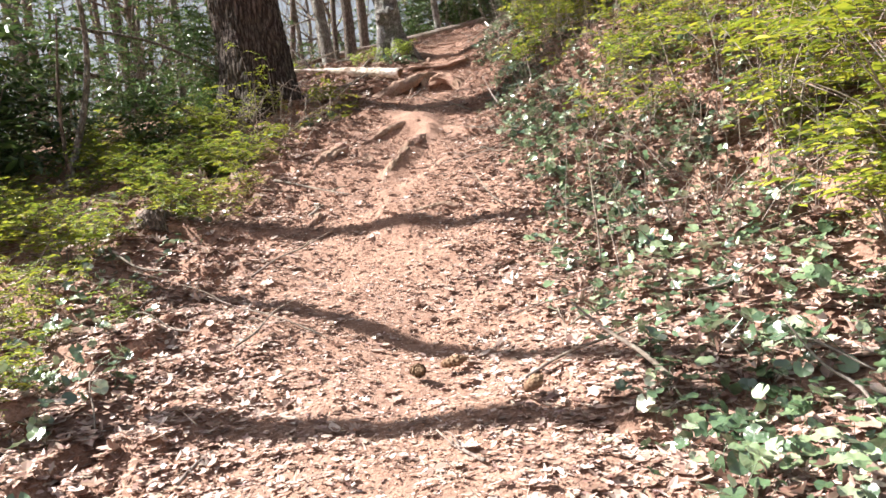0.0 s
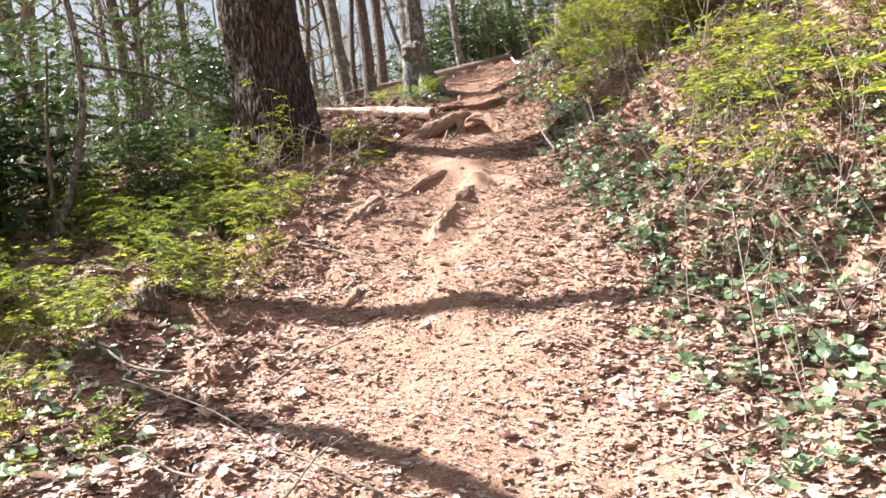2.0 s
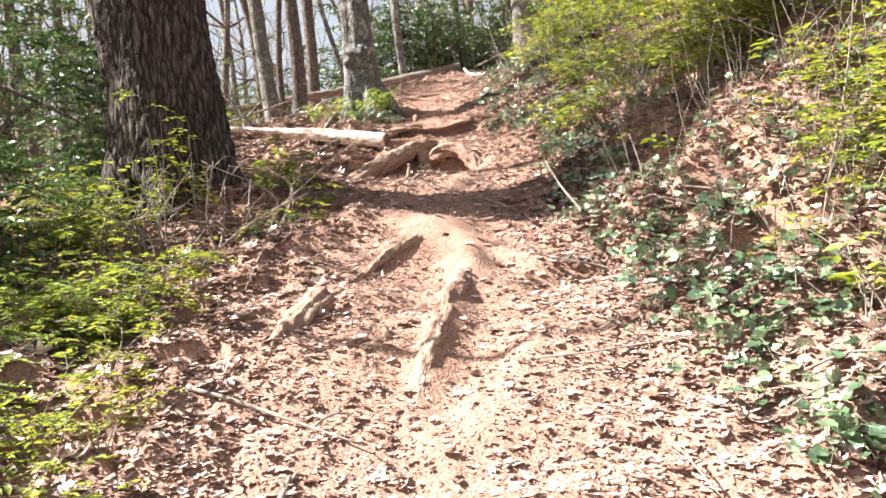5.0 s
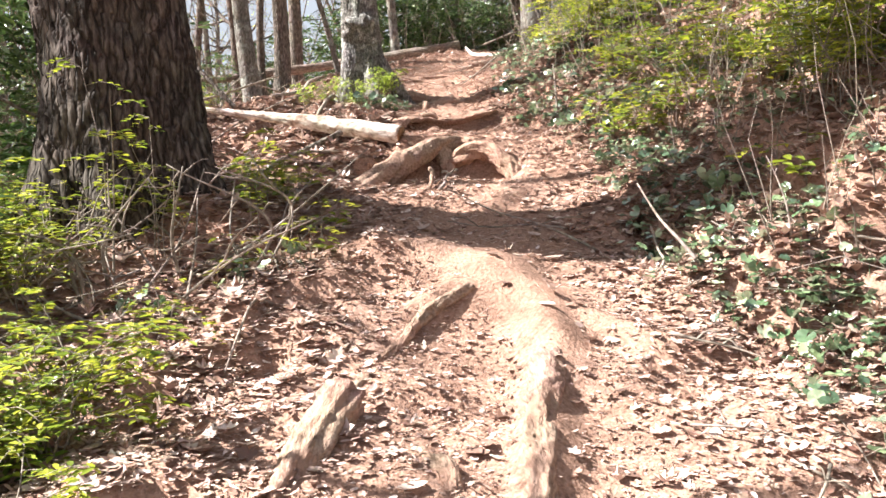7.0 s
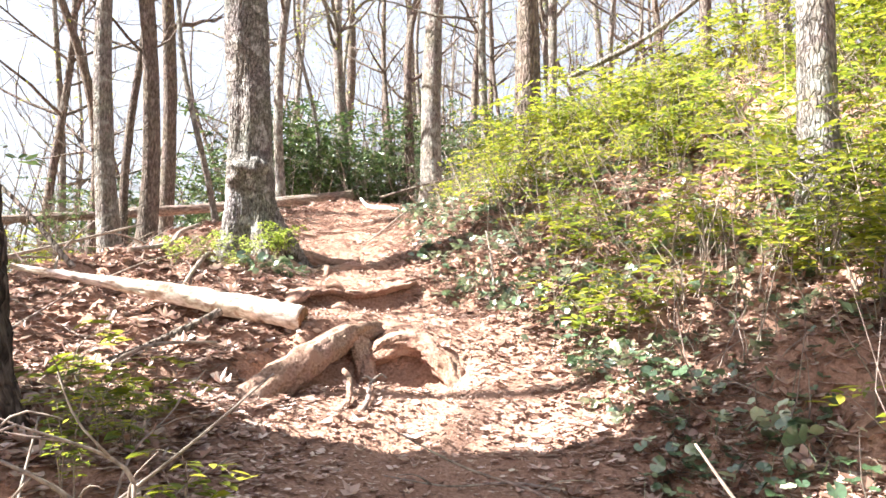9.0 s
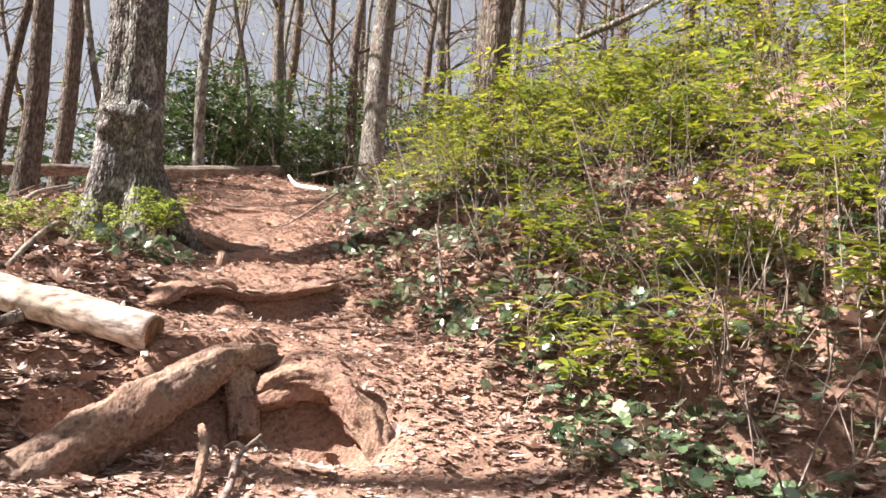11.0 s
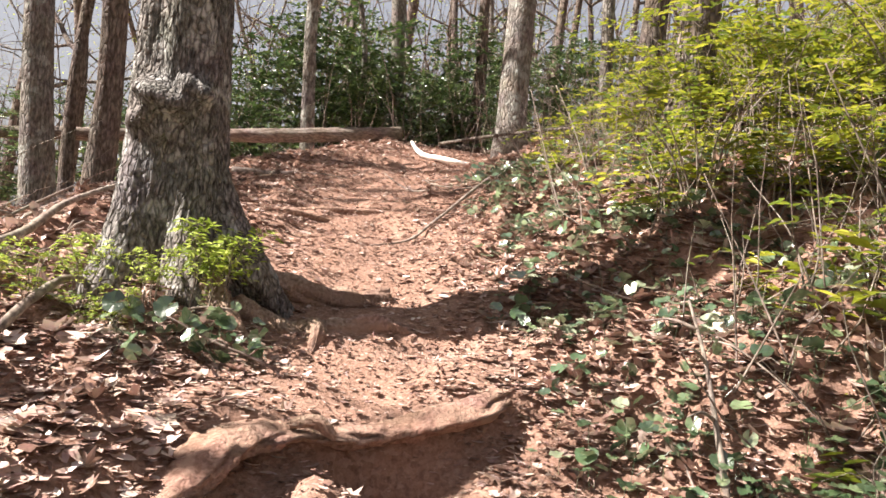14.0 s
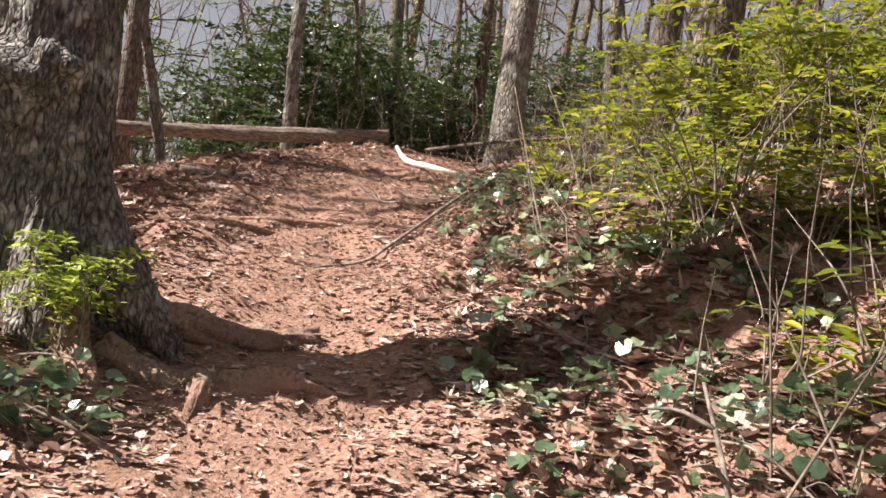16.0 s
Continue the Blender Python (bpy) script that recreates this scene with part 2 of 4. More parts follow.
def plates(s, z, across, wide, tall, seed):
    """How deep inside a bark plate a place lies: 0 at a furrow, 1 in the plate's middle. The plates close round the trunk."""
    u, v = s / (2 * np.pi) * across, z / tall
    u = u + 0.35 * rough(v * 1.7, u * 0 + 3.1, 1.0, seed + 5)
    iu, iv = np.floor(u), np.floor(v)
    best, second = np.full(np.broadcast(u, v).shape, 9.0), np.full(np.broadcast(u, v).shape, 9.0)
    for du in (-1, 0, 1):
        for dv in (-1, 0, 1):
            cu, cv = (iu + du) % across, iv + dv
            du2 = u - (iu + du + 0.15 + 0.7 * lattice(cu, cv, seed))
            dv2 = v - (cv + 0.1 + 0.8 * lattice(cu, cv, seed + 1))
            d = np.hypot(du2, 0.75 * dv2)
            second = np.minimum(second, np.maximum(best, d))
            best = np.minimum(best, d)
    return np.clip((second - best) / 0.2, 0, 1) ** 0.5


def scatter(template, faces, place, size, turn, tilt, lean_way, curl, wide=None):
    """Many copies of a flat leaf (x along, y across), each curled, tilted and turned, as one pair of arrays."""
    n, k = len(place), len(template)
    v = np.repeat(template[None], n, 0) * size[:, None, None]
    if wide is not None:
        v[:, :, 1] *= wide[:, None]
    v[:, :, 2] += curl[:, None] * (v[:, :, 1] ** 2 + 0.5 * v[:, :, 0] ** 2) / size[:, None]
    c, s = np.cos(turn)[:, None], np.sin(turn)[:, None]
    x, y = v[:, :, 0] * c - v[:, :, 1] * s, v[:, :, 0] * s + v[:, :, 1] * c
    v[:, :, 0], v[:, :, 1] = x, y
    lx, ly = np.cos(lean_way)[:, None], np.sin(lean_way)[:, None]
    d = v[:, :, 0] * lx + v[:, :, 1] * ly
    ct, st = np.cos(tilt)[:, None], np.sin(tilt)[:, None]
    z = v[:, :, 2]
    dn, zn = d * ct - z * st, d * st + z * ct
    v[:, :, 0] += (dn - d) * lx
    v[:, :, 1] += (dn - d) * ly
    v[:, :, 2] = zn
    v += place[:, None]
    f = (faces[None] + (np.arange(n) * k)[:, None, None]).reshape(-1, faces.shape[1])
    return v.reshape(-1, 3), f


def fan(outline):
    """A leaf from its outline, with its midrib a little lower."""
    o = np.array([(x, y, 0.0) for x, y in outline])
    c = np.array([[o[:, 0].mean(), 0, -0.04]])
    n = len(o)
    return np.vstack([c, o]), np.array([(0, 1 + i, 1 + (i + 1) % n) for i in range(n)])


OAK_LEAF = fan([(-0.5, 0), (-0.3, 0.1), (-0.2, 0.26), (-0.06, 0.13), (0.08, 0.33), (0.2, 0.15), (0.36, 0.2), (0.5, 0), (0.36, -0.2), (0.2, -0.15), (0.08, -0.33), (-0.06, -0.13), (-0.2, -0.26), (-0.3, -0.1)])
OVAL_LEAF = fan([(-0.5, 0), (-0.25, 0.17), (0.08, 0.23), (0.33, 0.14), (0.5, 0), (0.33, -0.14), (0.08, -0.23), (-0.25, -0.17)])
MAPLE_LEAF = fan([(-0.45, 0.02), (-0.3, 0.3), (-0.1, 0.22), (0.08, 0.5), (0.18, 0.2), (0.52, 0), (0.18, -0.2), (0.08, -0.5), (-0.1, -0.22), (-0.3, -0.3), (-0.45, -0.02)])
SMALL_LEAF = (np.array([(-0.5, 0, 0), (-0.2, 0.15, 0.04), (0.15, 0.17, 0.04), (0.5, 0, -0.06), (0.15, -0.17, 0.04), (-0.2, -0.15, 0.04)]), np.array([(0, 2, 1), (0, 3, 2), (0, 4, 3), (0, 5, 4)]))
CHIP = (np.array([(-0.5, -0.16, 0), (0.4, -0.22, 0), (0.5, 0.15, 0), (-0.3, 0.24, 0)]), np.array([(0, 1, 2), (0, 2, 3)]))

# ---- ground ----
np.seterr(over="ignore")
def lattice(ix, iy, seed):
    h = (ix.astype(np.int64) * 374761393 + iy.astype(np.int64) * 668265263 + seed * 974634777) & 0xFFFFFFFF
    h = ((h ^ (h >> 13)) * 1274126177) & 0xFFFFFFFF
    h = ((h ^ (h >> 16)) * 2246822519) & 0xFFFFFFFF
    return ((h ^ (h >> 15)) & 0xFFFFFF) / 0xFFFFFF


def rough(x, y, size, seed):
    """Smooth noise between -1 and 1."""
    x, y = np.asarray(x, float) / size, np.asarray(y, float) / size
    ix, iy = np.floor(x), np.floor(y)
    fx, fy = x - ix, y - iy
    fx, fy = fx * fx * (3 - 2 * fx), fy * fy * (3 - 2 * fy)
    a, b = lattice(ix, iy, seed), lattice(ix + 1, iy, seed)
    c, d = lattice(ix, iy + 1, seed), lattice(ix + 1, iy + 1, seed)
    return 2 * ((a * (1 - fx) + b * fx) * (1 - fy) + (c * (1 - fx) + d * fx) * fy) - 1


# along the trail: y, middle x, height, half width, steepness of the right bank
TRAIL = np.array([
    (-60, -0.3, -4.44, 1.0, 0.3), (-6, -0.3, -0.69, 0.9, 0.2), (0, -0.3, 0.01, 0.9, 0.2), (3.3, -0.3, 0.43, 0.85, 0.2), (5, -0.45, 0.74, 0.95, 0.3),
    (6.2, -0.5, 1.13, 1.1, 0.36), (7.6, -0.45, 1.56, 1.0, 0.45), (8.3, -0.4, 1.73, 0.9, 0.5), (8.9, -0.35, 1.94, 0.8, 0.6), (9.4, -0.3, 2.08, 0.8, 0.62), (10.8, 0.0, 2.42, 0.75, 0.62),
    (11.4, 0.05, 2.61, 0.7, 0.6), (11.9, 0.05, 2.79, 0.68, 0.58), (12.7, 0.0, 3.07, 0.6, 0.54), (13.6, 0.0, 3.39, 0.6, 0.5), (14.1, 0.05, 3.51, 0.65, 0.5),
    (14.5, 0.1, 3.64, 0.7, 0.5), (16.4, 0.3, 4.11, 0.8, 0.45), (18.7, 1.0, 4.68, 0.8, 0.4), (20.6, 2.0, 5.02, 0.8, 0.35), (24, 3.2, 5.5, 0.9, 0.3),
    (32, 4.0, 6.0, 1.5, 0.2), (60, 4.0, 4.5, 2.0, 0.1)])


def soft_step(a, k):
    return k * np.log1p(np.exp(np.clip(a / k, -40, 40)))


def height(x, y, fine=True):
    """The ground's height."""
    x, y = np.asarray(x, float), np.asarray(y, float)
    xc, z, half, bank = (np.interp(y, TRAIL[:, 0], TRAIL[:, k]) for k in (1, 2, 3, 4))
    u = x - xc
    right, left = u - half, -u - half - 0.3
    rise = bank * soft_step(np.minimum(right, 9 + 0 * right), 0.12) - 0.3 * soft_step(right - 9, 1.0) * bank
    z = z + rise - np.interp(y, [13, 17.5], [0.05, 0.45]) * soft_step(left, 0.2) - 0.12 * soft_step(left - 3.0, 0.8) + 0.12 * soft_step(left - 20, 4)
    z = z - 0.05 * np.exp(-(u / (0.75 * half)) ** 2)
    if fine:
        near = np.exp(-((x / 12) ** 2)) / (1 + np.exp(np.clip((1.0 - y) / 0.15, -40, 40)))
        z = z + 0.07 * rough(x, y, 1.3, 1) + 0.035 * rough(x, y, 0.45, 2) + 0.02 * rough(x, y, 0.28, 7) + near * (0.02 * rough(x, y, 0.17, 3) + 0.008 * rough(x, y, 0.07, 4))
        wild_side = 1 - np.exp(-((u / (half + 0.15)) ** 4))
        z = z + wild_side * near * (0.085 * rough(x, y, 0.36, 5) + 0.045 * rough(x, y, 0.15, 6) - 0.3 * np.clip(rough(x, y, 0.22, 8) - 0.3, 0, 0.5))
        for x0, x1, y0, slant, up in STEPS:
            d = y - y0 - slant * x
            z = z + up * (1 / (1 + np.exp(np.clip(-d / 0.02, -40, 40))) - 0.5) * np.exp(-((d / 0.4) ** 2)) / (1 + np.exp(np.clip((x - x1) / 0.05, -40, 40))) / (1 + np.exp(np.clip((x0 - x) / 0.05, -40, 40)))
        for cx, cy, sx, sy, up in LUMPS:
            z = z + up * np.exp(-((x - cx) / sx) ** 2 - ((y - cy) / sy) ** 2)
        z = z + ridge(x, y)
    return z


# steps held by roots: from x, to x, at y, slant, height
STEPS = [(-0.95, -0.1, 11.88, 0.75, 0.16), (-0.12, 0.22, 11.46, -0.3, 0.2), (-0.5, 0.55, 12.84, 0.22, 0.13)]
# bumps and hollows of the trail: middle, reach, height
LUMPS = [(-2.2, 10.2, 0.8, 0.8, 0.28), (-0.45, 9.42, 0.5, 0.26, 0.09), (-0.1, 8.3, 0.35, 0.45, 0.04), (0.08, 11.22, 0.17, 0.13, -0.16), (-0.36, 11.3, 0.28, 0.15, -0.3), (-0.7, 10.95, 0.25, 0.14, -0.1),
         (-0.42, 12.54, 0.09, 0.09, -0.19), (0.06, 12.76, 0.17, 0.085, -0.25), (-0.19, 12.6, 0.08, 0.16, 0.06), (0.15, 7.5, 0.35, 0.3, 0.07), (-2.3, 5.9, 0.35, 0.5, 0.1), (-0.3, 13.78, 0.35, 0.14, -0.08), (-2.25, 6.15, 0.3, 0.25, 0.1), (-0.25, 6.2, 0.4, 0.14, 0.1), (0.3, 8.3, 0.25, 0.2, 0.06)]
# worn ridges of soil over buried roots: x, y, half width, height
RIDGES = [[(-1.0, 9.35, 0.12, 0.02), (-0.6, 9.3, 0.2, 0.05), (-0.3, 9.1, 0.2, 0.1), (-0.16, 8.7, 0.16, 0.12), (-0.2, 8.35, 0.13, 0.11), (-0.32, 7.95, 0.1, 0.1), (-0.45, 7.5, 0.09, 0.09), (-0.56, 7.1, 0.09, 0.05)],
          [(-0.75, 8.75, 0.07, 0.05), (-0.5, 8.9, 0.09, 0.08), (-0.25, 8.8, 0.12, 0.08)], [(-0.2, 8.75, 0.1, 0.06), (0.05, 8.55, 0.1, 0.06), (0.25, 8.2, 0.1, 0.03)]]


def ridge(x, y, spread=1.0):
    """How far the buried roots lift the soil."""
    lift = np.zeros(np.broadcast(x, y).shape)
    for line in RIDGES:
        for (ax, ay, aw, ah), (bx, by, bw, bh) in zip(line[:-1], line[1:]):
            t = np.clip(((x - ax) * (bx - ax) + (y - ay) * (by - ay)) / ((bx - ax) ** 2 + (by - ay) ** 2), 0, 1)
            d = np.hypot(x - ax - t * (bx - ax), y - ay - t * (by - ay)) / (spread * (aw + t * (bw - aw)))
            lift = np.maximum(lift, (ah + t * (bh - ah)) * np.exp(-(d ** 2)))
    return lift


def spaced(lo, hi, near_lo, near_hi, step, growth=1.22):
    """Grid lines: even and close between near_lo and near_hi, ever wider outside."""
    mid = list(np.arange(near_lo, near_hi, step))
    d, a = step, near_hi
    while a < hi:
        mid.append(a)
        d *= growth
        a += d
    d, a = step * growth, near_lo - step
    while a > lo:
        mid.insert(0, a)
        a -= d
        d *= growth
    return np.array([lo] + mid + [hi])


def build_ground():
    gx, gy = spaced(-900, 900, -3.2, 4.2, 0.04), spaced(-900, 900, 1.4, 20.5, 0.04)
    xx, yy = np.meshgrid(gx, gy)
    zz = height(np.clip(xx, -60, 60), np.clip(yy, -60, 90))
    w, h = len(gx), len(gy)
    i, j = np.meshgrid(np.arange(h - 1), np.arange(w - 1), indexing="ij")
    f = np.stack([i * w + j, i * w + j + 1, (i + 1) * w + j + 1, (i + 1) * w + j], -1).reshape(-1, 4)
    ob = new("ground", mesh("ground", np.stack([xx, yy, zz], -1).reshape(-1, 3), f, M_SOIL))
    return tagged(ob, "reddish brown forest soil of a worn uphill trail with leaf litter", "ground", kind="structure")


ground = build_ground()


# ---- trees ----
def hero_trunk(name, base, top, r0, r1, flare, sides, across, tall, depth, seed, material, knobs=()):
    """A thick trunk with real bark plates and a flared, lobed foot."""
    rings = int(np.linalg.norm(np.subtract(top, base)) / 0.03)
    u = np.linspace(0, 1, rings)
    b, t = np.array(base, float), np.array(top, float)
    p = b + u[:, None] * (t - b)
    p[:, 0] += 0.04 * np.sin(u * 7 + seed)
    p[:, 1] += 0.03 * np.sin(u * 5 + seed * 2)
    long = np.linalg.norm(t - b)
    r = r0 + (r1 - r0) * u

    def swell(turn, along):
        g = plates(turn, along, across, 1, tall, seed) * depth - depth
        g = g + 0.4 * depth * rough(turn * across * 1.3, along * 14, 1.0, seed + 9)
        foot = np.exp(-np.maximum(along - 0.25, 0) / 0.28)
        lobes = 0.6 + 0.4 * np.sin(turn * 5 + seed) + 0.3 * np.sin(turn * 3 + 1.3 * seed)
        g = g + flare * foot * lobes
        g = g + 0.03 * rough(np.cos(turn) * 2 + 5, along * 1.3 + np.sin(turn), 1.0, seed + 4)
        for kt, ka, size, up in knobs:
            dt = (turn - kt + np.pi) % (2 * np.pi) - np.pi
            g = g + up * np.exp(-((dt * r0 / size) ** 2) - ((along - ka) / size) ** 2)
        return g
    v, f = tube(p, r, sides, swell)
    return mesh(name, v, f, material)


def limbs(rng, heap, twigs, start, way, length, radius, depth):
    """A limb with its side limbs and twigs."""
    n = 6 if depth < 2 else 4
    pts, d, p = [start], np.array(way, float), np.array(start, float)
    for _ in range(n):
        d = d + rng.normal(0, 0.16, 3) + np.array((0, 0, 0.05))
        d /= np.linalg.norm(d)
        p = p + d * length / n
        pts.append(p)
    pts = np.array(pts)
    rad = radius * np.linspace(1, 0.35, n + 1)
    (heap if depth < 2 else twigs).add(*tube(pts, rad, 6 if depth == 0 else 4 if depth == 1 else 3, closed=False))
    ends = [pts[-1]]
    if depth < 2:
        for _ in range(4 if depth == 0 else 4):
            k = rng.integers(1, n + 1)
            side = rng.normal(0, 1, 3) * (1, 1, 0.6) + d * 0.9
            side /= np.linalg.norm(side)
            ends += limbs(rng, heap, twigs, pts[k], side, length * rng.uniform(0.4, 0.7), rad[k] * 0.6, depth + 1)
    return ends


def bare_tree(seed, tall, radius, lean, material, low=0.35, leaves=0, count=9, wave=0.12):
    """A tree with few or no leaves: trunk, limbs, twigs and young leaves, at the origin."""
    rng = np.random.default_rng(seed)
    u = np.linspace(0, 1, 26)
    p = np.stack([lean[0] * tall * u**1.3 + wave * np.sin(u * 9 + seed), lean[1] * tall * u**1.3 + wave * np.cos(u * 7 + seed), tall * u - 0.25], -1)
    r = radius * (1 - 0.8 * u) + radius * 0.5 * np.exp(-u * tall / 0.25)
    tree = empty("tree", 0, 0, 0, "bare grey-barked tree in early spring", "tree", "trees of the wood")
    part("trunk", mesh("trunk", *tube(p, r, 14, lambda a, s: radius * 0.09 * rough(a * 3, s * 2.2, 1.0, seed)), material), tree)
    heap, twigs, ends = Heap(), Heap(), []
    for k in range(count):
        h = rng.uniform(low, 0.97)
        i = int(h * 25)
        a = rng.uniform(0, 2 * np.pi)
        ends += limbs(rng, heap, twigs, p[i], (np.cos(a), np.sin(a), rng.uniform(0.3, 1.1)), tall * rng.uniform(0.12, 0.26) * (1.2 - h * 0.5), r[i] * 0.5, 0)
    tagged(part("branching", heap.mesh("branching", material), tree), kind="stuff")
    tagged(part("brushwood", twigs.mesh("brushwood", M_TWIG), tree), kind="stuff")
    if leaves:
        e = np.array(ends)
        q = e[rng.integers(0, len(e), leaves)] + rng.normal(0, 0.22, (leaves, 3))
        v, f = scatter(*SMALL_LEAF, q, rng.uniform(0.04, 0.09, leaves), rng.uniform(0, 6.3, leaves), rng.normal(0, 0.5, leaves), rng.uniform(0, 6.3, leaves), rng.normal(0, 0.3, leaves))
        tagged(part("crown", mesh("crown", v, f, M_SHRUB), tree, "sparse young yellow-green leaves"), kind="stuff")
    return tree


pine = empty("pine_tree", -2.24, 10.15, float(height(-2.24, 10.15)), "large pine trunk with dark brown deeply plated bark beside the trail", "tree")
part("trunk", hero_trunk("pine_trunk", (0, 0, -0.3), (-0.35, 0.1, 9.5), 0.445, 0.35, 0.15, 200, 32, 0.2, 0.026, 3, M_PINE), pine)
oak = empty("oak_tree", -0.8, 13.98, float(height(-0.8, 13.98)), "grey oak with rough lichen-spotted bark and a burl", "tree")
OAK_KNOBS = [(4.35, 1.04, 0.06, 0.11), (4.05, 1.08, 0.045, 0.08), (4.7, 1.0, 0.05, 0.1), (5.1, 1.06, 0.04, 0.08), (4.5, 0.9, 0.05, 0.06), (3.9, 0.95, 0.05, 0.05), (4.2, 0.96, 0.03, 0.07), (4.85, 1.1, 0.03, 0.07)]
part("trunk", hero_trunk("oak_trunk", (0, 0, -0.3), (-0.1, 0.15, 9.0), 0.21, 0.17, 0.15, 200, 40, 0.1, 0.014, 8, M_OAK, OAK_KNOBS), oak)

OAK_LIMBS = np.random.default_rng(4)
# height and direction of each limb
OAK_AT = [(5.5, 0.4), (6.5, 2.2), (7.5, 4.0), (8.4, 5.4), (8.9, 1.2)]
# the pine's three lowest limbs are unseen, added to shade the right bank
PINE_AT = [(3.7, 1.1), (3.9, 0.6), (4.2, 1.5), (6.0, 3.0), (7.5, 4.4), (8.5, 5.5), (9.3, 2.0)]
for owner, levels, size in ((oak, OAK_AT, 2.6), (pine, PINE_AT, 2.6)):
    for z, turn in levels:
        hp, tw = Heap(), Heap()
        tips = limbs(OAK_LIMBS, hp, tw, np.array((-0.2 if owner is pine else 0.0, 0.1, z)), (np.cos(turn), np.sin(turn), 0.5 if owner is oak else 0.1), size, 0.08 if owner is oak else 0.05, 0)
        limb = part("limb", hp.mesh("limb", M_OAK if owner is oak else M_PINE), owner)
        tagged(part("brushwood", tw.mesh("brushwood", M_TWIG), limb), kind="stuff")
        if owner is pine:
            e = np.array(tips)
            q = e[OAK_LIMBS.integers(0, len(e), 900)] + OAK_LIMBS.normal(0, 0.2, (900, 3))
            v, f = scatter(*CHIP, q, np.full(900, 0.16), OAK_LIMBS.uniform(0, 6.3, 900), OAK_LIMBS.normal(0, 0.7, 900), OAK_LIMBS.uniform(0, 6.3, 900), np.zeros(900), np.full(900, 0.12))
            tagged(part("needles", mesh("needles", v, f, M_NEEDLE), limb), kind="stuff")

GREY_TALL = bare_tree(11, 13, 0.17, (0.02, 0.0), M_GREY, 0.35, 250)
GREY_SLIM = bare_tree(12, 11, 0.08, (-0.05, 0.02), M_GREY, 0.3, 300)
BROWN_TALL = bare_tree(13, 13, 0.15, (-0.02, 0.02), M_BROWN, 0.3, 0)
BROWN_LEAN = bare_tree(14, 10, 0.10, (0.17, 0.05), M_BROWN, 0.25, 150, 9, 0.2)
SLIM_BENT = bare_tree(15, 8, 0.05, (-0.12, 0.03), M_GREY, 0.25, 350, 7, 0.25)
BROWN_SLIM = bare_tree(16, 12, 0.09, (0.03, 0.0), M_BROWN, 0.3, 120)
SHADE_TALL = bare_tree(17, 15, 0.16, (0.0, 0.0), M_BROWN, 0.72, 0, 8, 0.04)
KINDS = [GREY_TALL, GREY_SLIM, BROWN_TALL, BROWN_LEAN, SLIM_BENT, BROWN_SLIM]


def stand(kind, x, y, turn, size, label=""):
    ob = copy_thing(kind, pose(x, y, float(height(x, y)), 0, 0, turn))
    ob.scale = (size, size, size)
    return tagged(ob, label)


# kind, place, turn, size
TREES = [(GREY_TALL, 2.48, 10.67, 0, 0.74), (GREY_TALL, 2.54, 19.75, 40, 1.1), (BROWN_TALL, 2.5, 15.6, 10, 1.0), (GREY_SLIM, 2.58, 17.5, 200, 0.85),
         (BROWN_TALL, 3.75, 18.6, 70, 1.05), (GREY_SLIM, 4.6, 19.3, 20, 1.2), (GREY_SLIM, 7.2, 22.0, 100, 1.0), (BROWN_LEAN, 6.7, 17.5, 150, 1.1),
         (GREY_TALL, 9.1, 19.4, 0, 0.7), (GREY_TALL, 10.1, 19.9, 90, 0.8), (BROWN_TALL, -2.06, 18.6, 30, 0.95), (GREY_TALL, -2.5, 18.4, 130, 0.9), (BROWN_SLIM, -2.3, 18.9, 10, 0.8),
         (BROWN_TALL, -1.95, 21.4, 60, 1.0), (GREY_SLIM, 0.04, 21.8, 180, 1.3), (GREY_TALL, 1.7, 25.0, 200, 0.9), (SLIM_BENT, 2.9, 28.0, 0, 1.7),
         (BROWN_SLIM, 3.6, 28.6, 90, 1.1), (BROWN_LEAN, 2.9, 24.5, 10, 1.2), (BROWN_LEAN, -3.2, 23.5, 170, 1.3), (GREY_SLIM, -4.2, 25.0, 50, 1.2),
         (BROWN_TALL, -6.7, 17.3, 0, 1.05), (BROWN_SLIM, -7.0, 19.1, 120, 1.2), (BROWN_SLIM, -4.3, 24.0, 10, 1.2), (BROWN_SLIM, -6.3, 17.0, 80, 0.95),
         (GREY_SLIM, -4.3, 13.5, 40, 0.9), (SLIM_BENT, -3.9, 8.2, 200, 0.8), (BROWN_SLIM, -6.8, 12.0, 0, 1.2), (SLIM_BENT, -1.3, 19.0, 60, 1.0),
         (SLIM_BENT, 0.6, 23.5, 120, 1.1), (GREY_SLIM, 5.4, 14.4, 0, 0.8), (BROWN_SLIM, 5.9, 12.3, 140, 0.9), (GREY_TALL, 8.0, 14.0, 30, 1.0)]
for kind, x, y, turn, size in TREES:
    stand(kind, x, y, turn, size)
wild = random.Random(5)
for k in range(110):
    if k % 3 == 0:
        x, y = wild.uniform(-30, -6.5), wild.uniform(9, 45)
        if 11.5 < y + 0.194 * (x + 0.8) < 16.5:
            y += 5.5  # a gap in the wood lets the sun reach the oak
    elif k % 3 == 1:
        x, y = wild.uniform(-12, 16), wild.uniform(27, 50)
    else:
        x, y = wild.uniform(6, 28), wild.uniform(12, 42)
    stand(wild.choice(KINDS), x, y, wild.uniform(0, 360), wild.uniform(0.8, 1.5))
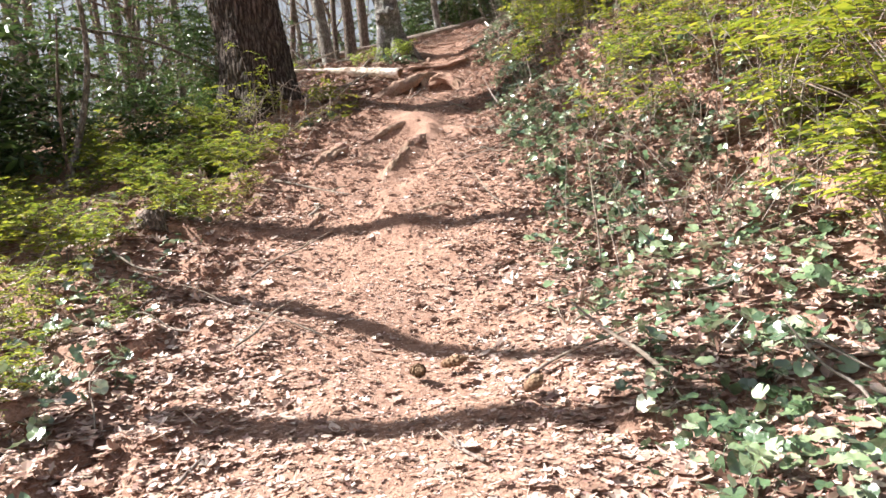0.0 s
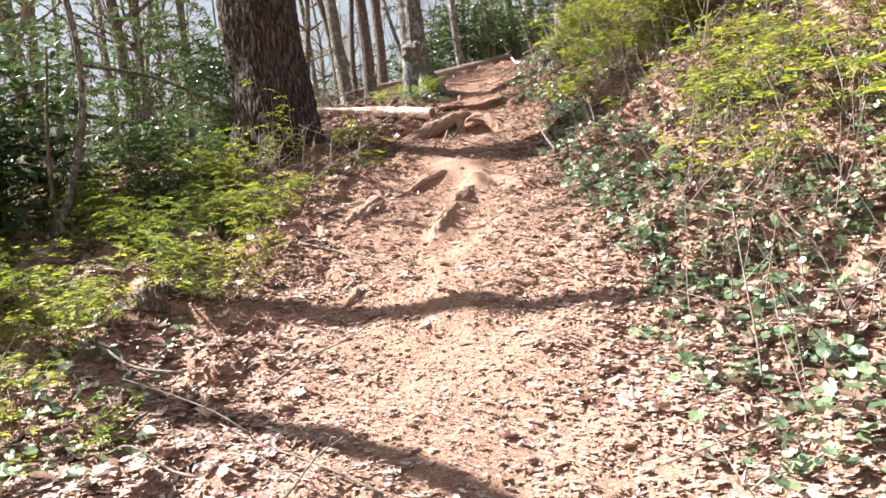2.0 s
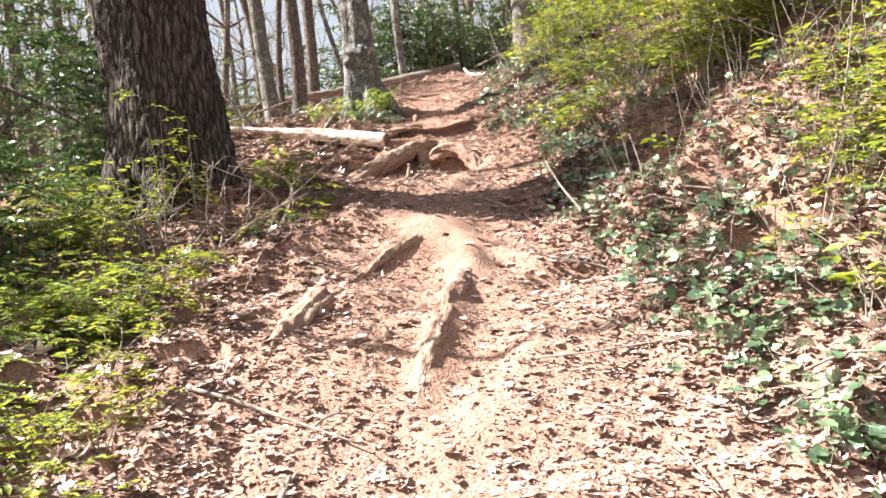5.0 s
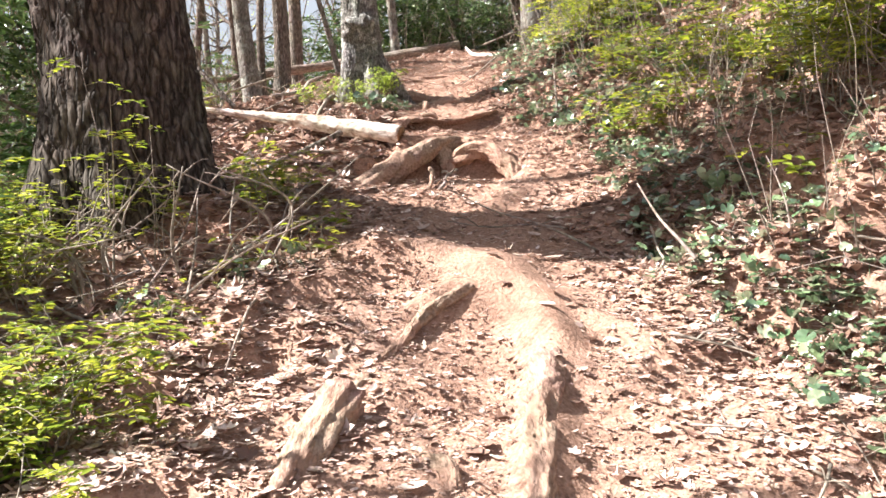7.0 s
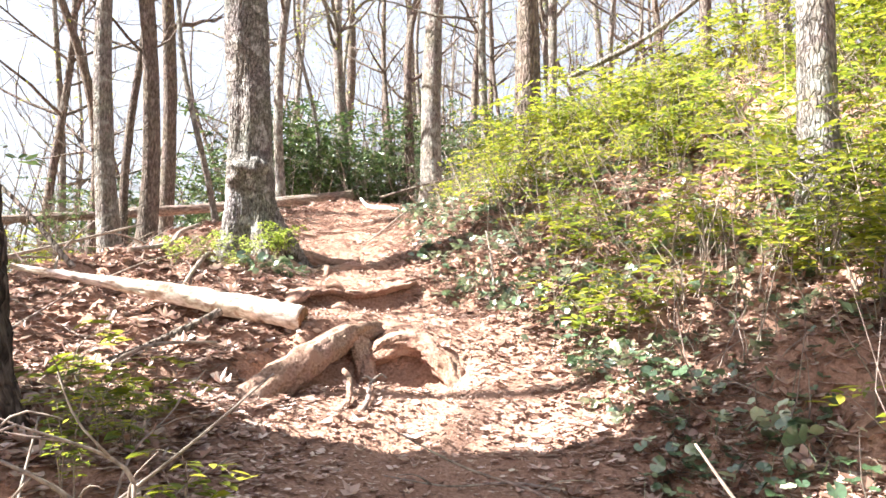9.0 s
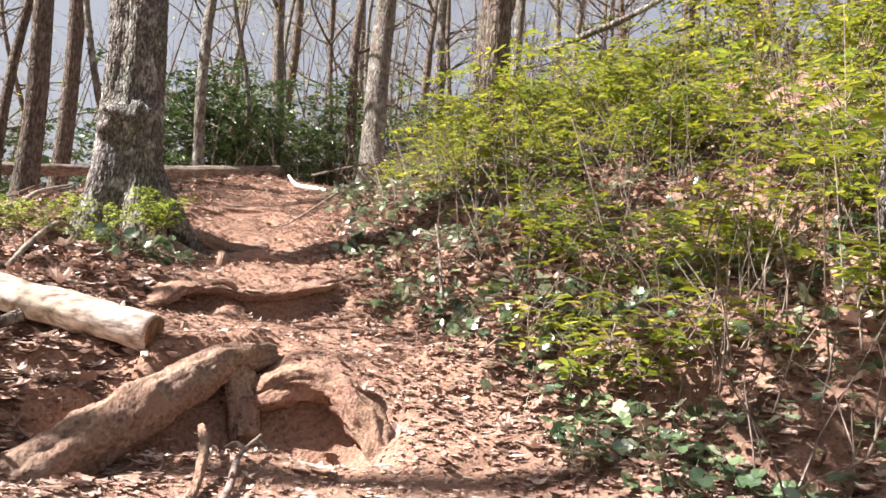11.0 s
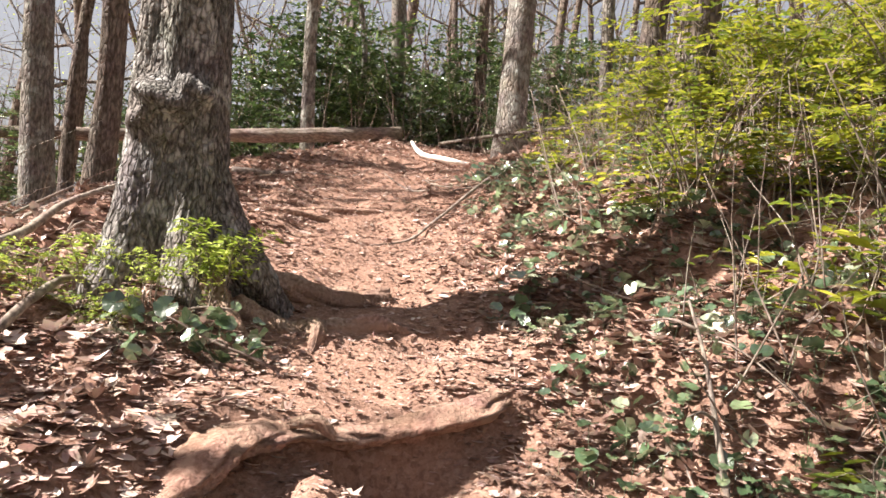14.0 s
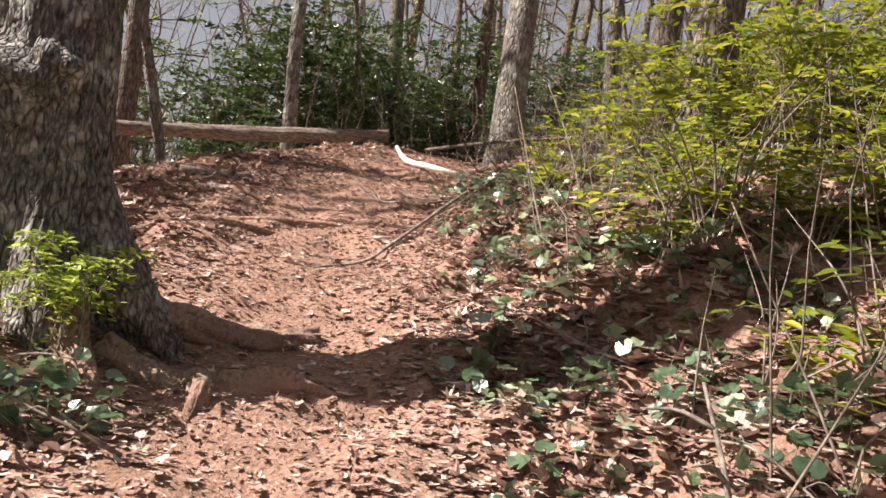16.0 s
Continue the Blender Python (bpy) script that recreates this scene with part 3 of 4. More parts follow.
# trees beside and behind the way whose shade crosses the trail
for kind, x, y, turn, size in ((SHADE_TALL, -5.6, 6.87, 20, 1.0), (SHADE_TALL, -4.3, 3.75, 80, 0.8), (GREY_TALL, -7.5, 1.0, 0, 1.0), (GREY_TALL, 5, -4, 0, 1.0), (BROWN_TALL, -3, -6, 0, 1.0), (GREY_SLIM, 4.6, 2.0, 0, 1.0), (BROWN_TALL, -9, 11.2, 0, 1.1)):
    stand(kind, x, y, turn, size)
fallen = bare_tree(21, 9, 0.13, (0.02, 0.0), M_BROWN, 0.8, 0, 3)
fallen.matrix_basis = pose(-4.6, 7.4, float(height(-4.6, 7.4)), 35, 0, 0)
tagged(fallen, "brown tree trunk leaning steeply beside the trail", "tree")
for kind in KINDS + [SHADE_TALL]:
    kind.matrix_basis = pose(wild.uniform(-16, -10), wild.uniform(28, 34), 4.0)
    kind.location.z = float(height(kind.location.x, kind.location.y))


# ---- logs, roots and sticks ----
def on(x, y, up=0.0):
    return (x, y, float(height(x, y)) + up)


def lumpy(radius, seed, amount=0.18):
    return lambda a, s: amount * radius * (rough(np.cos(a) * 1.5 + 4, s / radius * 0.35 + np.sin(a) * 1.2, 1.0, seed) + 0.5 * rough(np.cos(a) * 4, s / radius + np.sin(a) * 3, 1.0, seed + 1)
                                           + 0.45 * rough(np.cos(a) * 7 + s / radius * 0.2, np.sin(a) * 7, 1.0, seed + 2) + 0.3 * rough(np.cos(a) * 9 + s * 22, np.sin(a) * 9 + s * 9, 1.0, seed + 3))


def log(name, points, radii, material, label, category, end=None, sides=36, seed=1, amount=0.15):
    p = bent(points, 36 * len(points))
    r = np.interp(np.linspace(0, 1, len(p)), np.linspace(0, 1, len(radii)), radii)
    mid = p[len(p) // 2]
    thing = empty(name, *mid, label, category)
    v, f = tube(p - mid, r, sides, lumpy(float(np.mean(radii)), seed, amount))
    part("wood", mesh("wood", v, f, material), thing)
    if end is not None:
        way = (p[-1] - p[-2]) / np.linalg.norm(p[-1] - p[-2])
        disc = np.array([p[-1] - mid - way * 0.004, p[-1] - mid + way * 0.006])
        v, f = tube(disc, [radii[-1] * 0.93, radii[-1] * 0.9], sides, lumpy(radii[-1], seed, amount))
        part("cut_end", mesh("cut_end", v, f, end), thing, "dark sawn log end")
    return thing


log("fallen_log", [(-2.3, 12.3, 3.2), (-1.4, 11.98, 3.03), (-0.57, 11.58, 2.855)], [0.014, 0.03, 0.045, 0.065, 0.073, 0.073], M_PALE, "pale barkless fallen log with a dark cut end beside the trail", "log", M_CUT, seed=3)
log("fallen_log", [(-5.2, 20.4, 4.45), (-2.8, 20.6, 4.7), (-0.85, 20.73, 4.92), (1.24, 20.75, 5.2)], [0.06, 0.075, 0.085, 0.09], M_LOGWOOD, "long brown fallen log lying across the slope above the trail", "log", M_CUT, seed=4)
log("fallen_log", [on(-2.0, 24.5, 0.2), on(1.2, 24.2, 0.2), on(4.0, 23.6, 0.15)], [0.04, 0.05, 0.05], M_BROWN, "thin brown fallen log on the crest", "log", seed=5)
log("dead_branch", [on(1.18, 19.55, 0.16), on(1.26, 19.4, 0.06), on(1.45, 19.15, 0.05), on(1.74, 18.9, 0.03)], [0.015, 0.03, 0.035, 0.015], M_BARE, "bleached white forked branch on the trail edge", "branch", seed=6)
log("dead_branch", [on(0.2, 14.93, 0.015), on(0.45, 15.1, 0.03), on(0.62, 15.33, 0.02), on(1.09, 15.88, 0.06), on(1.5, 16.5, 0.16)], [0.005, 0.009, 0.011, 0.012, 0.008], M_TWIG, "thin grey fallen branch on leaf litter", "branch", sides=8, seed=7)
log("dead_branch", [on(1.38, 18.9, 0.25), on(1.7, 17.8, 0.3), on(2.2, 16.8, 0.2)], [0.018, 0.016, 0.01], M_BROWN, "dark leaning dead branch", "branch", sides=8, seed=8)
log("root_stub", [on(-1.3, 7.35, -0.06), on(-1.17, 7.68, 0.0), on(-1.05, 8.02, 0.03)], [0.05, 0.075, 0.085], M_ROOT, "short broken root stub on the trail", "root", M_CUT, seed=9, amount=0.3)
ROOT = "worn surface root half buried in the trail"
ARCH = "thick broken root arching over a dark hollow in the trail"
STEP = "thick arched root forming a step across the trail"
HOLLOW = "root forming a low step with a hollow under it"
SHADED = "oak root reaching across the trail in shade"


def lip(x, y, radius):
    """The middle of a root that holds the soil behind it flush with its top."""
    return (x, y, float(height(x, y + 0.13)) - 0.98 * radius)


for points, radii, label in [
        ([on(-0.62, 6.95, -0.07), on(-0.56, 7.2, -0.035), on(-0.46, 7.5, -0.03), on(-0.36, 7.86, -0.03), on(-0.27, 8.15, -0.05), on(-0.2, 8.4, -0.1)], [0.03, 0.04, 0.05, 0.055, 0.07, 0.06], ROOT),
        ([on(-0.95, 8.35, -0.02), on(-0.81, 8.5, 0.0), on(-0.66, 8.74, 0.0), on(-0.45, 8.88, -0.03)], [0.014, 0.022, 0.03, 0.035], ROOT),
        ([on(-0.82, 7.75, -0.02), on(-0.72, 7.6, 0.01), on(-0.72, 7.48, -0.03)], [0.025, 0.03, 0.02], ROOT),
        ([on(-1.2, 8.0, -0.05), on(-0.98, 8.22, -0.02), on(-0.86, 8.36, -0.03)], [0.04, 0.04, 0.03], ROOT),
        ([on(-1.15, 6.12, -0.02), on(-1.07, 6.26, 0.012), on(-1.07, 6.38, 0.015), on(-1.14, 6.44, -0.02)], [0.015, 0.024, 0.024, 0.014], ROOT),
        ([on(0.15, 6.05, -0.03), on(-0.05, 6.1, -0.01), on(-0.3, 6.06, -0.02)], [0.015, 0.025, 0.02], ROOT),
        ([(-1.15, 10.82, 2.3), (-0.89, 10.98, 2.44), (-0.66, 11.16, 2.575), (-0.4, 11.44, 2.705), (-0.2, 11.62, 2.775), (-0.08, 11.69, 2.785)], [0.07, 0.09, 0.09, 0.088, 0.078, 0.045], ARCH),
        ([(-0.24, 11.56, 2.7), (-0.22, 11.47, 2.6), (-0.21, 11.4, 2.48)], [0.07, 0.055, 0.05], ARCH),
        ([on(-0.3, 11.6, -0.08), lip(-0.17, 11.47, 0.05), lip(-0.03, 11.42, 0.06), lip(0.1, 11.36, 0.065), lip(0.2, 11.28, 0.065), on(0.27, 11.16, -0.05)], [0.045, 0.05, 0.06, 0.065, 0.065, 0.05], STEP),
        ([(-0.06, 11.46, 2.62), (-0.03, 11.42, 2.66), (-0.02, 11.4, 2.69)], [0.03, 0.028, 0.02], ARCH),
        ([on(-0.5, 10.62, -0.01), on(-0.44, 10.72, 0.03), on(-0.4, 10.9, 0.08), on(-0.4, 11.1, 0.1)], [0.01, 0.014, 0.014, 0.012], ROOT),
        ([(-0.28, 12.74, 3.11), (-0.2, 12.74, 3.12), (-0.14, 12.72, 3.08)], [0.012, 0.02, 0.01], ROOT),
        ([on(-0.6, 13.95, 0.03), on(-0.3, 14.0, 0.0), on(0.0, 14.05, 0.0), on(0.2, 14.08, -0.02)], [0.11, 0.075, 0.06, 0.045], SHADED),
        ([on(-0.5, 13.78, -0.02), on(-0.25, 13.68, -0.015), on(0.05, 13.62, -0.01), on(0.25, 13.62, -0.04)], [0.07, 0.06, 0.06, 0.04], SHADED),
        ([on(-0.2, 13.68, 0.02), on(-0.17, 13.55, 0.01), on(-0.19, 13.42, -0.03)], [0.045, 0.035, 0.022], SHADED),
        ([on(-0.62, 13.75, 0.08), on(-0.5, 13.55, 0.0), on(-0.42, 13.4, -0.04)], [0.07, 0.045, 0.03], SHADED)]:
    log("tree_root", points, radii, M_EARTH if label == STEP else M_ROOT, label, "root", seed=10 + len(points) + int(100 * radii[0]), amount=0.42 if label == STEP else 0.3)


def ledge(points, widths, seed):
    """A shelf of root-bound soil that overhangs the hollow below it."""
    flat = [(x, y, float(height(x - 0.03, y + 0.1)) - 0.056) for x, y in points]
    p = bent(flat, 90)
    r = np.interp(np.linspace(0, 1, 90), np.linspace(0, 1, len(widths)), widths)
    mid = p[45]
    v, f = tube(p, r, 30, lumpy(0.1, seed, 0.3))
    axis = np.repeat(np.vstack([p[:1], p, p[-1:]]), 30, 0)
    v[:, 2] = axis[:, 2] + 0.3 * (v[:, 2] - axis[:, 2]) + 0.006 * rough(v[:, 0], v[:, 1], 0.03, seed)
    thing = empty("tree_root", *mid, HOLLOW, "root")
    part("soil_lip", mesh("soil_lip", v - mid, f, M_EARTH), thing, "packed reddish soil held by the root")
    p = p - mid + (0, -0.035, -0.012)
    part("wood", mesh("wood", *tube(p[8:-8], np.full(74, 0.02), 10, lumpy(0.02, seed + 3, 0.4)), M_ROOT), thing)


ledge([(-0.6, 12.44), (-0.54, 12.54), (-0.47, 12.65), (-0.36, 12.76), (-0.22, 12.85)], [0.04, 0.08, 0.1, 0.1, 0.08], 91)
ledge([(-0.28, 12.84), (-0.12, 12.87), (0.1, 12.93), (0.3, 12.94), (0.46, 13.06), (0.56, 13.14)], [0.06, 0.1, 0.1, 0.1, 0.07, 0.03], 95)
for k, (x, y, a, n) in enumerate([(-0.1, 15.0, 0.1, 0.5), (0.0, 15.7, 0.2, 0.6), (-0.3, 16.9, 0.4, 0.7), (0.2, 15.3, -0.1, 0.3), (-0.35, 15.35, 0.5, 0.45)]):
    c, s = math.cos(a), math.sin(a)
    log("tree_root", [on(x - n * c, y - n * s, -0.03), on(x, y, -0.008), on(x + n * c, y + n * s, -0.03)], [0.015, 0.026, 0.015], M_EARTH, "thin root crossing the upper trail", "root", sides=12, seed=20 + k)
for reach in ([(-0.7, 13.95, 0.62), (-0.6, 13.94, 0.28), (-0.48, 13.92, 0.1), (-0.28, 13.9, -0.05)],):
    p = bent([on(*q) for q in reach], 60) - np.array(oak.location)
    v, f = tube(p, np.interp(np.linspace(0, 1, len(p)), (0, 0.35, 0.7, 1), (0.06, 0.1, 0.1, 0.05)), 28, lumpy(0.09, 77, 0.22))
    part("buttress", mesh("buttress", v, f, M_OAK), oak)
log("dead_branch", [on(-1.75, 13.7, 0.05), on(-1.49, 14.11, 0.06), on(-1.41, 14.76, 0.08), on(-1.25, 15.5, 0.12)], [0.02, 0.022, 0.017, 0.01], M_TWIG, "grey fallen branch lying on leaf litter beside the oak", "branch", sides=10, seed=71)
log("dead_branch", [on(-1.35, 12.95, 0.02), on(-1.22, 13.25, 0.05), on(-1.13, 13.57, 0.07), on(-1.02, 14.05, 0.1)], [0.016, 0.018, 0.016, 0.01], M_TWIG, "grey fallen branch lying on leaf litter beside the oak", "branch", sides=10, seed=72)
log("dead_branch", [on(-1.6, 11.1, 0.03), on(-1.33, 11.39, 0.08), on(-1.04, 11.64, 0.1)], [0.012, 0.02, 0.024], M_BROWN, "dark dead branch propped against the pale log", "branch", sides=10, seed=73)
# added dark lump in place of the shadowed hollow at the bank edge
log("tree_stump", [on(-2.3, 6.12, -0.1), on(-2.28, 6.18, 0.06)], [0.17, 0.1], M_BROWN, "small dark rotten stump at the trail edge", "stump", seed=30, amount=0.5)

# dead limbs among the shrubs beside the pine
for points in ([(-4.1, 9.1, 2.95), (-3.5, 9.35, 2.75), (-2.95, 9.6, 2.35)], [(-4.2, 9.4, 3.5), (-3.4, 9.7, 3.3), (-2.7, 10.0, 2.9)], [(-3.6, 9.1, 2.3), (-3.4, 9.4, 2.75), (-3.2, 9.7, 3.15)], [(-3.9, 8.2, 1.6), (-3.85, 8.1, 2.4), (-3.7, 8.0, 3.3)]):
    log("dead_branch", points, [0.022, 0.018, 0.008], M_BROWN, "dark dead branch among the shrubs beside the pine", "branch", sides=8, seed=int(points[0][1] * 10))
log("dead_branch", [(-2.9, 12.9, 4.1), (-2.4, 12.6, 3.7), (-1.95, 12.35, 3.2)], [0.01, 0.016, 0.02], M_BROWN, "thin dark broken branch leaning over the log", "branch", sides=8, seed=51)
log("dead_branch", [on(2.9, 15.2, 0.9), (3.6, 14.7, 6.1), (4.6, 14.2, 6.9)], [0.035, 0.03, 0.02], M_GREY, "grey leaning dead sapling caught among the trees", "branch", sides=8, seed=52)

# grey dead twigs tangled before the pine's foot
SNAG = np.random.default_rng(71)
for _ in range(9):
    x, y = SNAG.uniform(-2.6, -1.35), SNAG.uniform(8.95, 9.35)
    p = bent([on(x, y, -0.02), on(x + SNAG.normal(0, 0.15), y - 0.05, SNAG.uniform(0.12, 0.3)), on(x + SNAG.normal(0, 0.4), y - SNAG.uniform(0, 0.2), SNAG.uniform(0.25, 0.65))], 14)
    thing = empty("dead_branch", *p[0], "forked grey dead twigs at the foot of the pine", "branch")
    part("stem", mesh("stem", *tube(p - p[0], np.linspace(0.011, 0.003, 14), 6), M_TWIG), thing)
    for i in (4, 6, 8, 10, 12):
        d = SNAG.normal(0, 0.13, 3) + (0, 0, 0.05)
        part("twig", mesh("twig", *tube(bent([p[i], p[i] + d * 0.5 + SNAG.normal(0, 0.02, 3), p[i] + d], 6) - p[0], np.linspace(0.005, 0.0015, 6), 4), M_TWIG), thing)

STICKS = random.Random(9)


def stick(x, y, length, turn, rise, radius, material=M_TWIG, label="thin dead twig lying on the litter"):
    c, s = math.cos(turn), math.sin(turn)
    pts = [on(x + c * length * q + STICKS.uniform(-1, 1) * 0.04 * length, y + s * length * q + STICKS.uniform(-1, 1) * 0.04 * length, 0.015 + rise * q * length) for q in (0, 0.3, 0.6, 1)]
    h = Heap()
    p = bent(pts, 12)
    h.add(*tube(p, np.linspace(radius, radius * 0.4, 12), 6))
    for k in range(STICKS.randint(0, 3)):
        i = STICKS.randint(3, 9)
        d = np.array((STICKS.uniform(-1, 1), STICKS.uniform(-1, 1), STICKS.uniform(0, 0.5))) * length * 0.3
        h.add(*tube(bent([p[i], p[i] + d * 0.5 + (0, 0, 0.02), p[i] + d], 6), np.linspace(radius * 0.6, radius * 0.2, 6), 5))
    ob = new("twig", h.mesh("twig", material))
    return tagged(ob, label, "twig", "dead twigs")


for args in [(-2.6, 5.6, 0.8, -0.4, 0.1, 0.012), (0.2, 3.3, 0.75, 0.15, 0.1, 0.008), (0.75, 2.9, 0.5, 2.2, 0.5, 0.012), (-1.15, 6.4, 0.25, 1.2, 0, 0.02), (-1.6, 7.2, 0.9, -0.5, 0.02, 0.012),
             (0.62, 8.75, 0.45, 1.9, 0.9, 0.011), (0.5, 8.9, 0.5, 1.3, 0.3, 0.009), (-0.4, 10.6, 0.5, 1.2, 0.1, 0.015), (-2.0, 11.0, 1.0, 0.2, 0.05, 0.02), (-3.2, 13.2, 1.7, 0.4, 0.15, 0.022),
             (-2.3, 15.3, 1.5, 0.8, 0.05, 0.025), (-2.9, 14.2, 1.8, 0.7, 0.1, 0.02), (-1.9, 16.4, 0.9, 0.1, 0.0, 0.03), (-0.7, 17.0, 0.5, 0.3, 0.0, 0.045), (-2.2, 13.0, 0.8, 1.4, 0.4, 0.012), (0.9, 12.3, 0.5, 1.4, 0.5, 0.012)]:
    stick(*args)
for k in range(26):
    stick(-2.0 + STICKS.uniform(-0.6, 0.7), 9.2 + STICKS.uniform(-0.35, 0.4), STICKS.uniform(0.3, 0.9), STICKS.uniform(0, 6.28), STICKS.uniform(0.1, 0.7), STICKS.uniform(0.004, 0.009))
for k in range(70):
    y = STICKS.uniform(4, 17)
    x = sum(np.interp(y, TRAIL[:, 0], TRAIL[:, c]) for c in (1, 3)) + STICKS.uniform(0.2, 2.6)
    stick(float(x), y, STICKS.uniform(0.15, 0.4), STICKS.uniform(0, 6.28), STICKS.uniform(1.5, 3.0), STICKS.uniform(0.003, 0.007), label="thin dead stalk standing on the bank")
for k in range(150):
    y = STICKS.uniform(2, 19)
    side = STICKS.choice((-1, 1, 1))
    x = float(np.interp(y, TRAIL[:, 0], TRAIL[:, 1])) + side * STICKS.uniform(0.3, 3.2)
    stick(x, y, STICKS.uniform(0.2, 0.9), STICKS.uniform(0, 6.28), STICKS.uniform(0, 0.35), STICKS.uniform(0.003, 0.009))


def pine_cone(x, y, turn, size):
    """An open cone: a core and rings of spread scales."""
    cone = empty("pine_cone", *on(x, y, 0.045 * size), "open brown pine cone lying on leaf litter", "pine cone", "pine cones")
    cone.rotation_euler = (radians(80), 0, turn)
    z = np.linspace(-0.05, 0.05, 8)
    part("core", mesh("core", *tube(np.stack([z * 0, z * 0, z], -1) * size, np.array([0.01, 0.016, 0.018, 0.017, 0.015, 0.012, 0.008, 0.004]) * size, 8), M_CONE), cone)
    scale_mesh = mesh("scale", np.array([(0, -0.008, 0), (0.03, -0.012, 0.006), (0.034, 0, 0.012), (0.03, 0.012, 0.006), (0, 0.008, 0), (0.02, 0, -0.004)]) * size, np.array([(0, 1, 5), (1, 2, 5), (2, 3, 5), (3, 4, 5), (0, 5, 4), (0, 4, 1), (1, 4, 3), (1, 3, 2)]), M_CONE, False)
    for ring in range(8):
        for j in range(8):
            s = part("scale", scale_mesh, cone)
            k = 1.0 - abs(ring - 3) / 7
            s.matrix_basis = pose(0, 0, (-0.045 + 0.012 * ring) * size, 0, -15 - ring * 6, (j + 0.5 * (ring % 2)) * 45) @ Matrix.Scale(k, 4)
    return cone


for x, y, turn, size in ((-0.21, 3.43, 0.4, 1.1), (-0.05, 3.56, 1.6, 1.0), (0.26, 3.06, 2.5, 1.0)):
    pine_cone(x, y, turn, 1.25 * size)


# ---- low plants ----
def shrub(seed, tall, wide, stems, sprays, size, material, flat=0.25, label="", category="shrub", name="shrub", low=0.3, each=11, layer=0.16):
    """A loose shrub: stems that fork, and layered sprays with leaves on either side."""
    rng = np.random.default_rng(seed)
    thing = empty(name, 0, 0, 0, label, category, category + "s of the slope")
    place, turn = [], []
    for _ in range(stems):
        a, h = rng.uniform(0, 6.28), tall * rng.uniform(0.55, 1.0)
        reach = wide * rng.uniform(0.3, 1.0)
        top = np.array((np.cos(a) * reach, np.sin(a) * reach, h))
        base = np.array((np.cos(a), np.sin(a), 0)) * rng.uniform(0, 0.08) - (0, 0, 0.05)
        p = bent([base, top * (0.3, 0.3, 0.5) + rng.normal(0, 0.02, 3), top], 12)
        h = Heap()
        h.add(*tube(p, np.linspace(0.003 + 0.004 * tall, 0.0015, 12), 5, closed=False))
        for _ in range(sprays):
            i = rng.integers(int(12 * low), 12)
            d = rng.normal(0, 1, 3) * (1, 1, layer)
            d = d / np.linalg.norm(d) * wide * rng.uniform(0.3, 0.65)
            q = bent([p[i], p[i] + d * 0.5 + (0, 0, 0.03), p[i] + d - (0, 0, 0.02)], each)
            h.add(*tube(q[::2], np.linspace(0.0025, 0.0008, len(q[::2])), 3, closed=False))
            way = math.atan2(d[1], d[0])
            for k in range(1, each):
                for hand in (-1, 1):
                    if rng.random() < 0.8:
                        t = way + hand * rng.uniform(0.6, 1.2)
                        place.append(q[k] + size * 0.5 * np.array((math.cos(t), math.sin(t), rng.normal(0, 0.2))))
                        turn.append(t)
        tagged(part("stem", h.mesh("stem", M_TWIG), thing), kind="stuff")
    q, n = np.array(place), len(place)
    v, f = scatter(*SMALL_LEAF, q, size * rng.uniform(0.6, 1.35, n), np.array(turn), rng.normal(0, flat, n), rng.uniform(0, 6.3, n), rng.normal(-0.2, 0.5, n))
    tagged(part("foliage", mesh("foliage", v, f, material), thing), kind="stuff")
    return thing


YELLOW = "yellow-green spring shrub with thin twigs on the leafy bank"
GREEN = "low green shrub with fresh leaves beside the trail"
SHRUBS = [shrub(31, 0.75, 0.6, 6, 5, 0.075, M_SHRUB, label=YELLOW, each=8), shrub(32, 0.5, 0.5, 4, 4, 0.075, M_SHRUB, label=YELLOW, each=7), shrub(33, 1.05, 0.75, 7, 6, 0.075, M_SHRUB, label=YELLOW, each=8), shrub(40, 0.6, 0.5, 3, 3, 0.095, M_SHRUB, label=YELLOW, each=5), shrub(41, 0.35, 0.4, 3, 3, 0.085, M_SHRUB, label=YELLOW, each=5)]
BANK = [shrub(k, h, 0.65, n, 5, 0.07, m, 0.25, YELLOW, name="bush", low=0.25, each=8, layer=0.14) for k, h, n, m in ((44, 0.65, 6, M_SHRUB), (45, 0.5, 5, M_SHRUB), (46, 0.75, 6, M_SHRUB), (47, 0.55, 5, M_SHRUB_DEEP))]
LOW_GREEN = [shrub(34, 0.45, 0.55, 7, 6, 0.055, M_SHRUB_DEEP, 0.2, label=GREEN, name="low_shrub", low=0.15, layer=0.1), shrub(35, 0.6, 0.6, 6, 4, 0.058, M_SHRUB, 0.18, label=GREEN, name="low_shrub", low=0.4, layer=0.08), shrub(36, 0.28, 0.3, 6, 4, 0.045, M_SHRUB_DEEP, label=GREEN, name="low_shrub", low=0.1, each=7)]
OAK_SHOOT = shrub(43, 0.62, 0.22, 6, 7, 0.048, M_FRESH, 0.5, GREEN, name="leafy_shoot", low=0.5, each=7, layer=0.4)
PINE_SHOOT = shrub(48, 1.15, 0.38, 3, 8, 0.06, M_SHRUB, 0.2, GREEN, name="leafy_shoot", low=0.4, each=7, layer=0.1)
DARK = "dark glossy evergreen laurel thicket"
LAUREL = [shrub(37, 2.4, 1.1, 11, 13, 0.115, M_LAUREL, 0.6, DARK, "evergreen shrub", "laurel", 0.15), shrub(38, 1.6, 1.0, 9, 9, 0.11, M_LAUREL, 0.6, DARK, "evergreen shrub", "laurel", 0.1)]
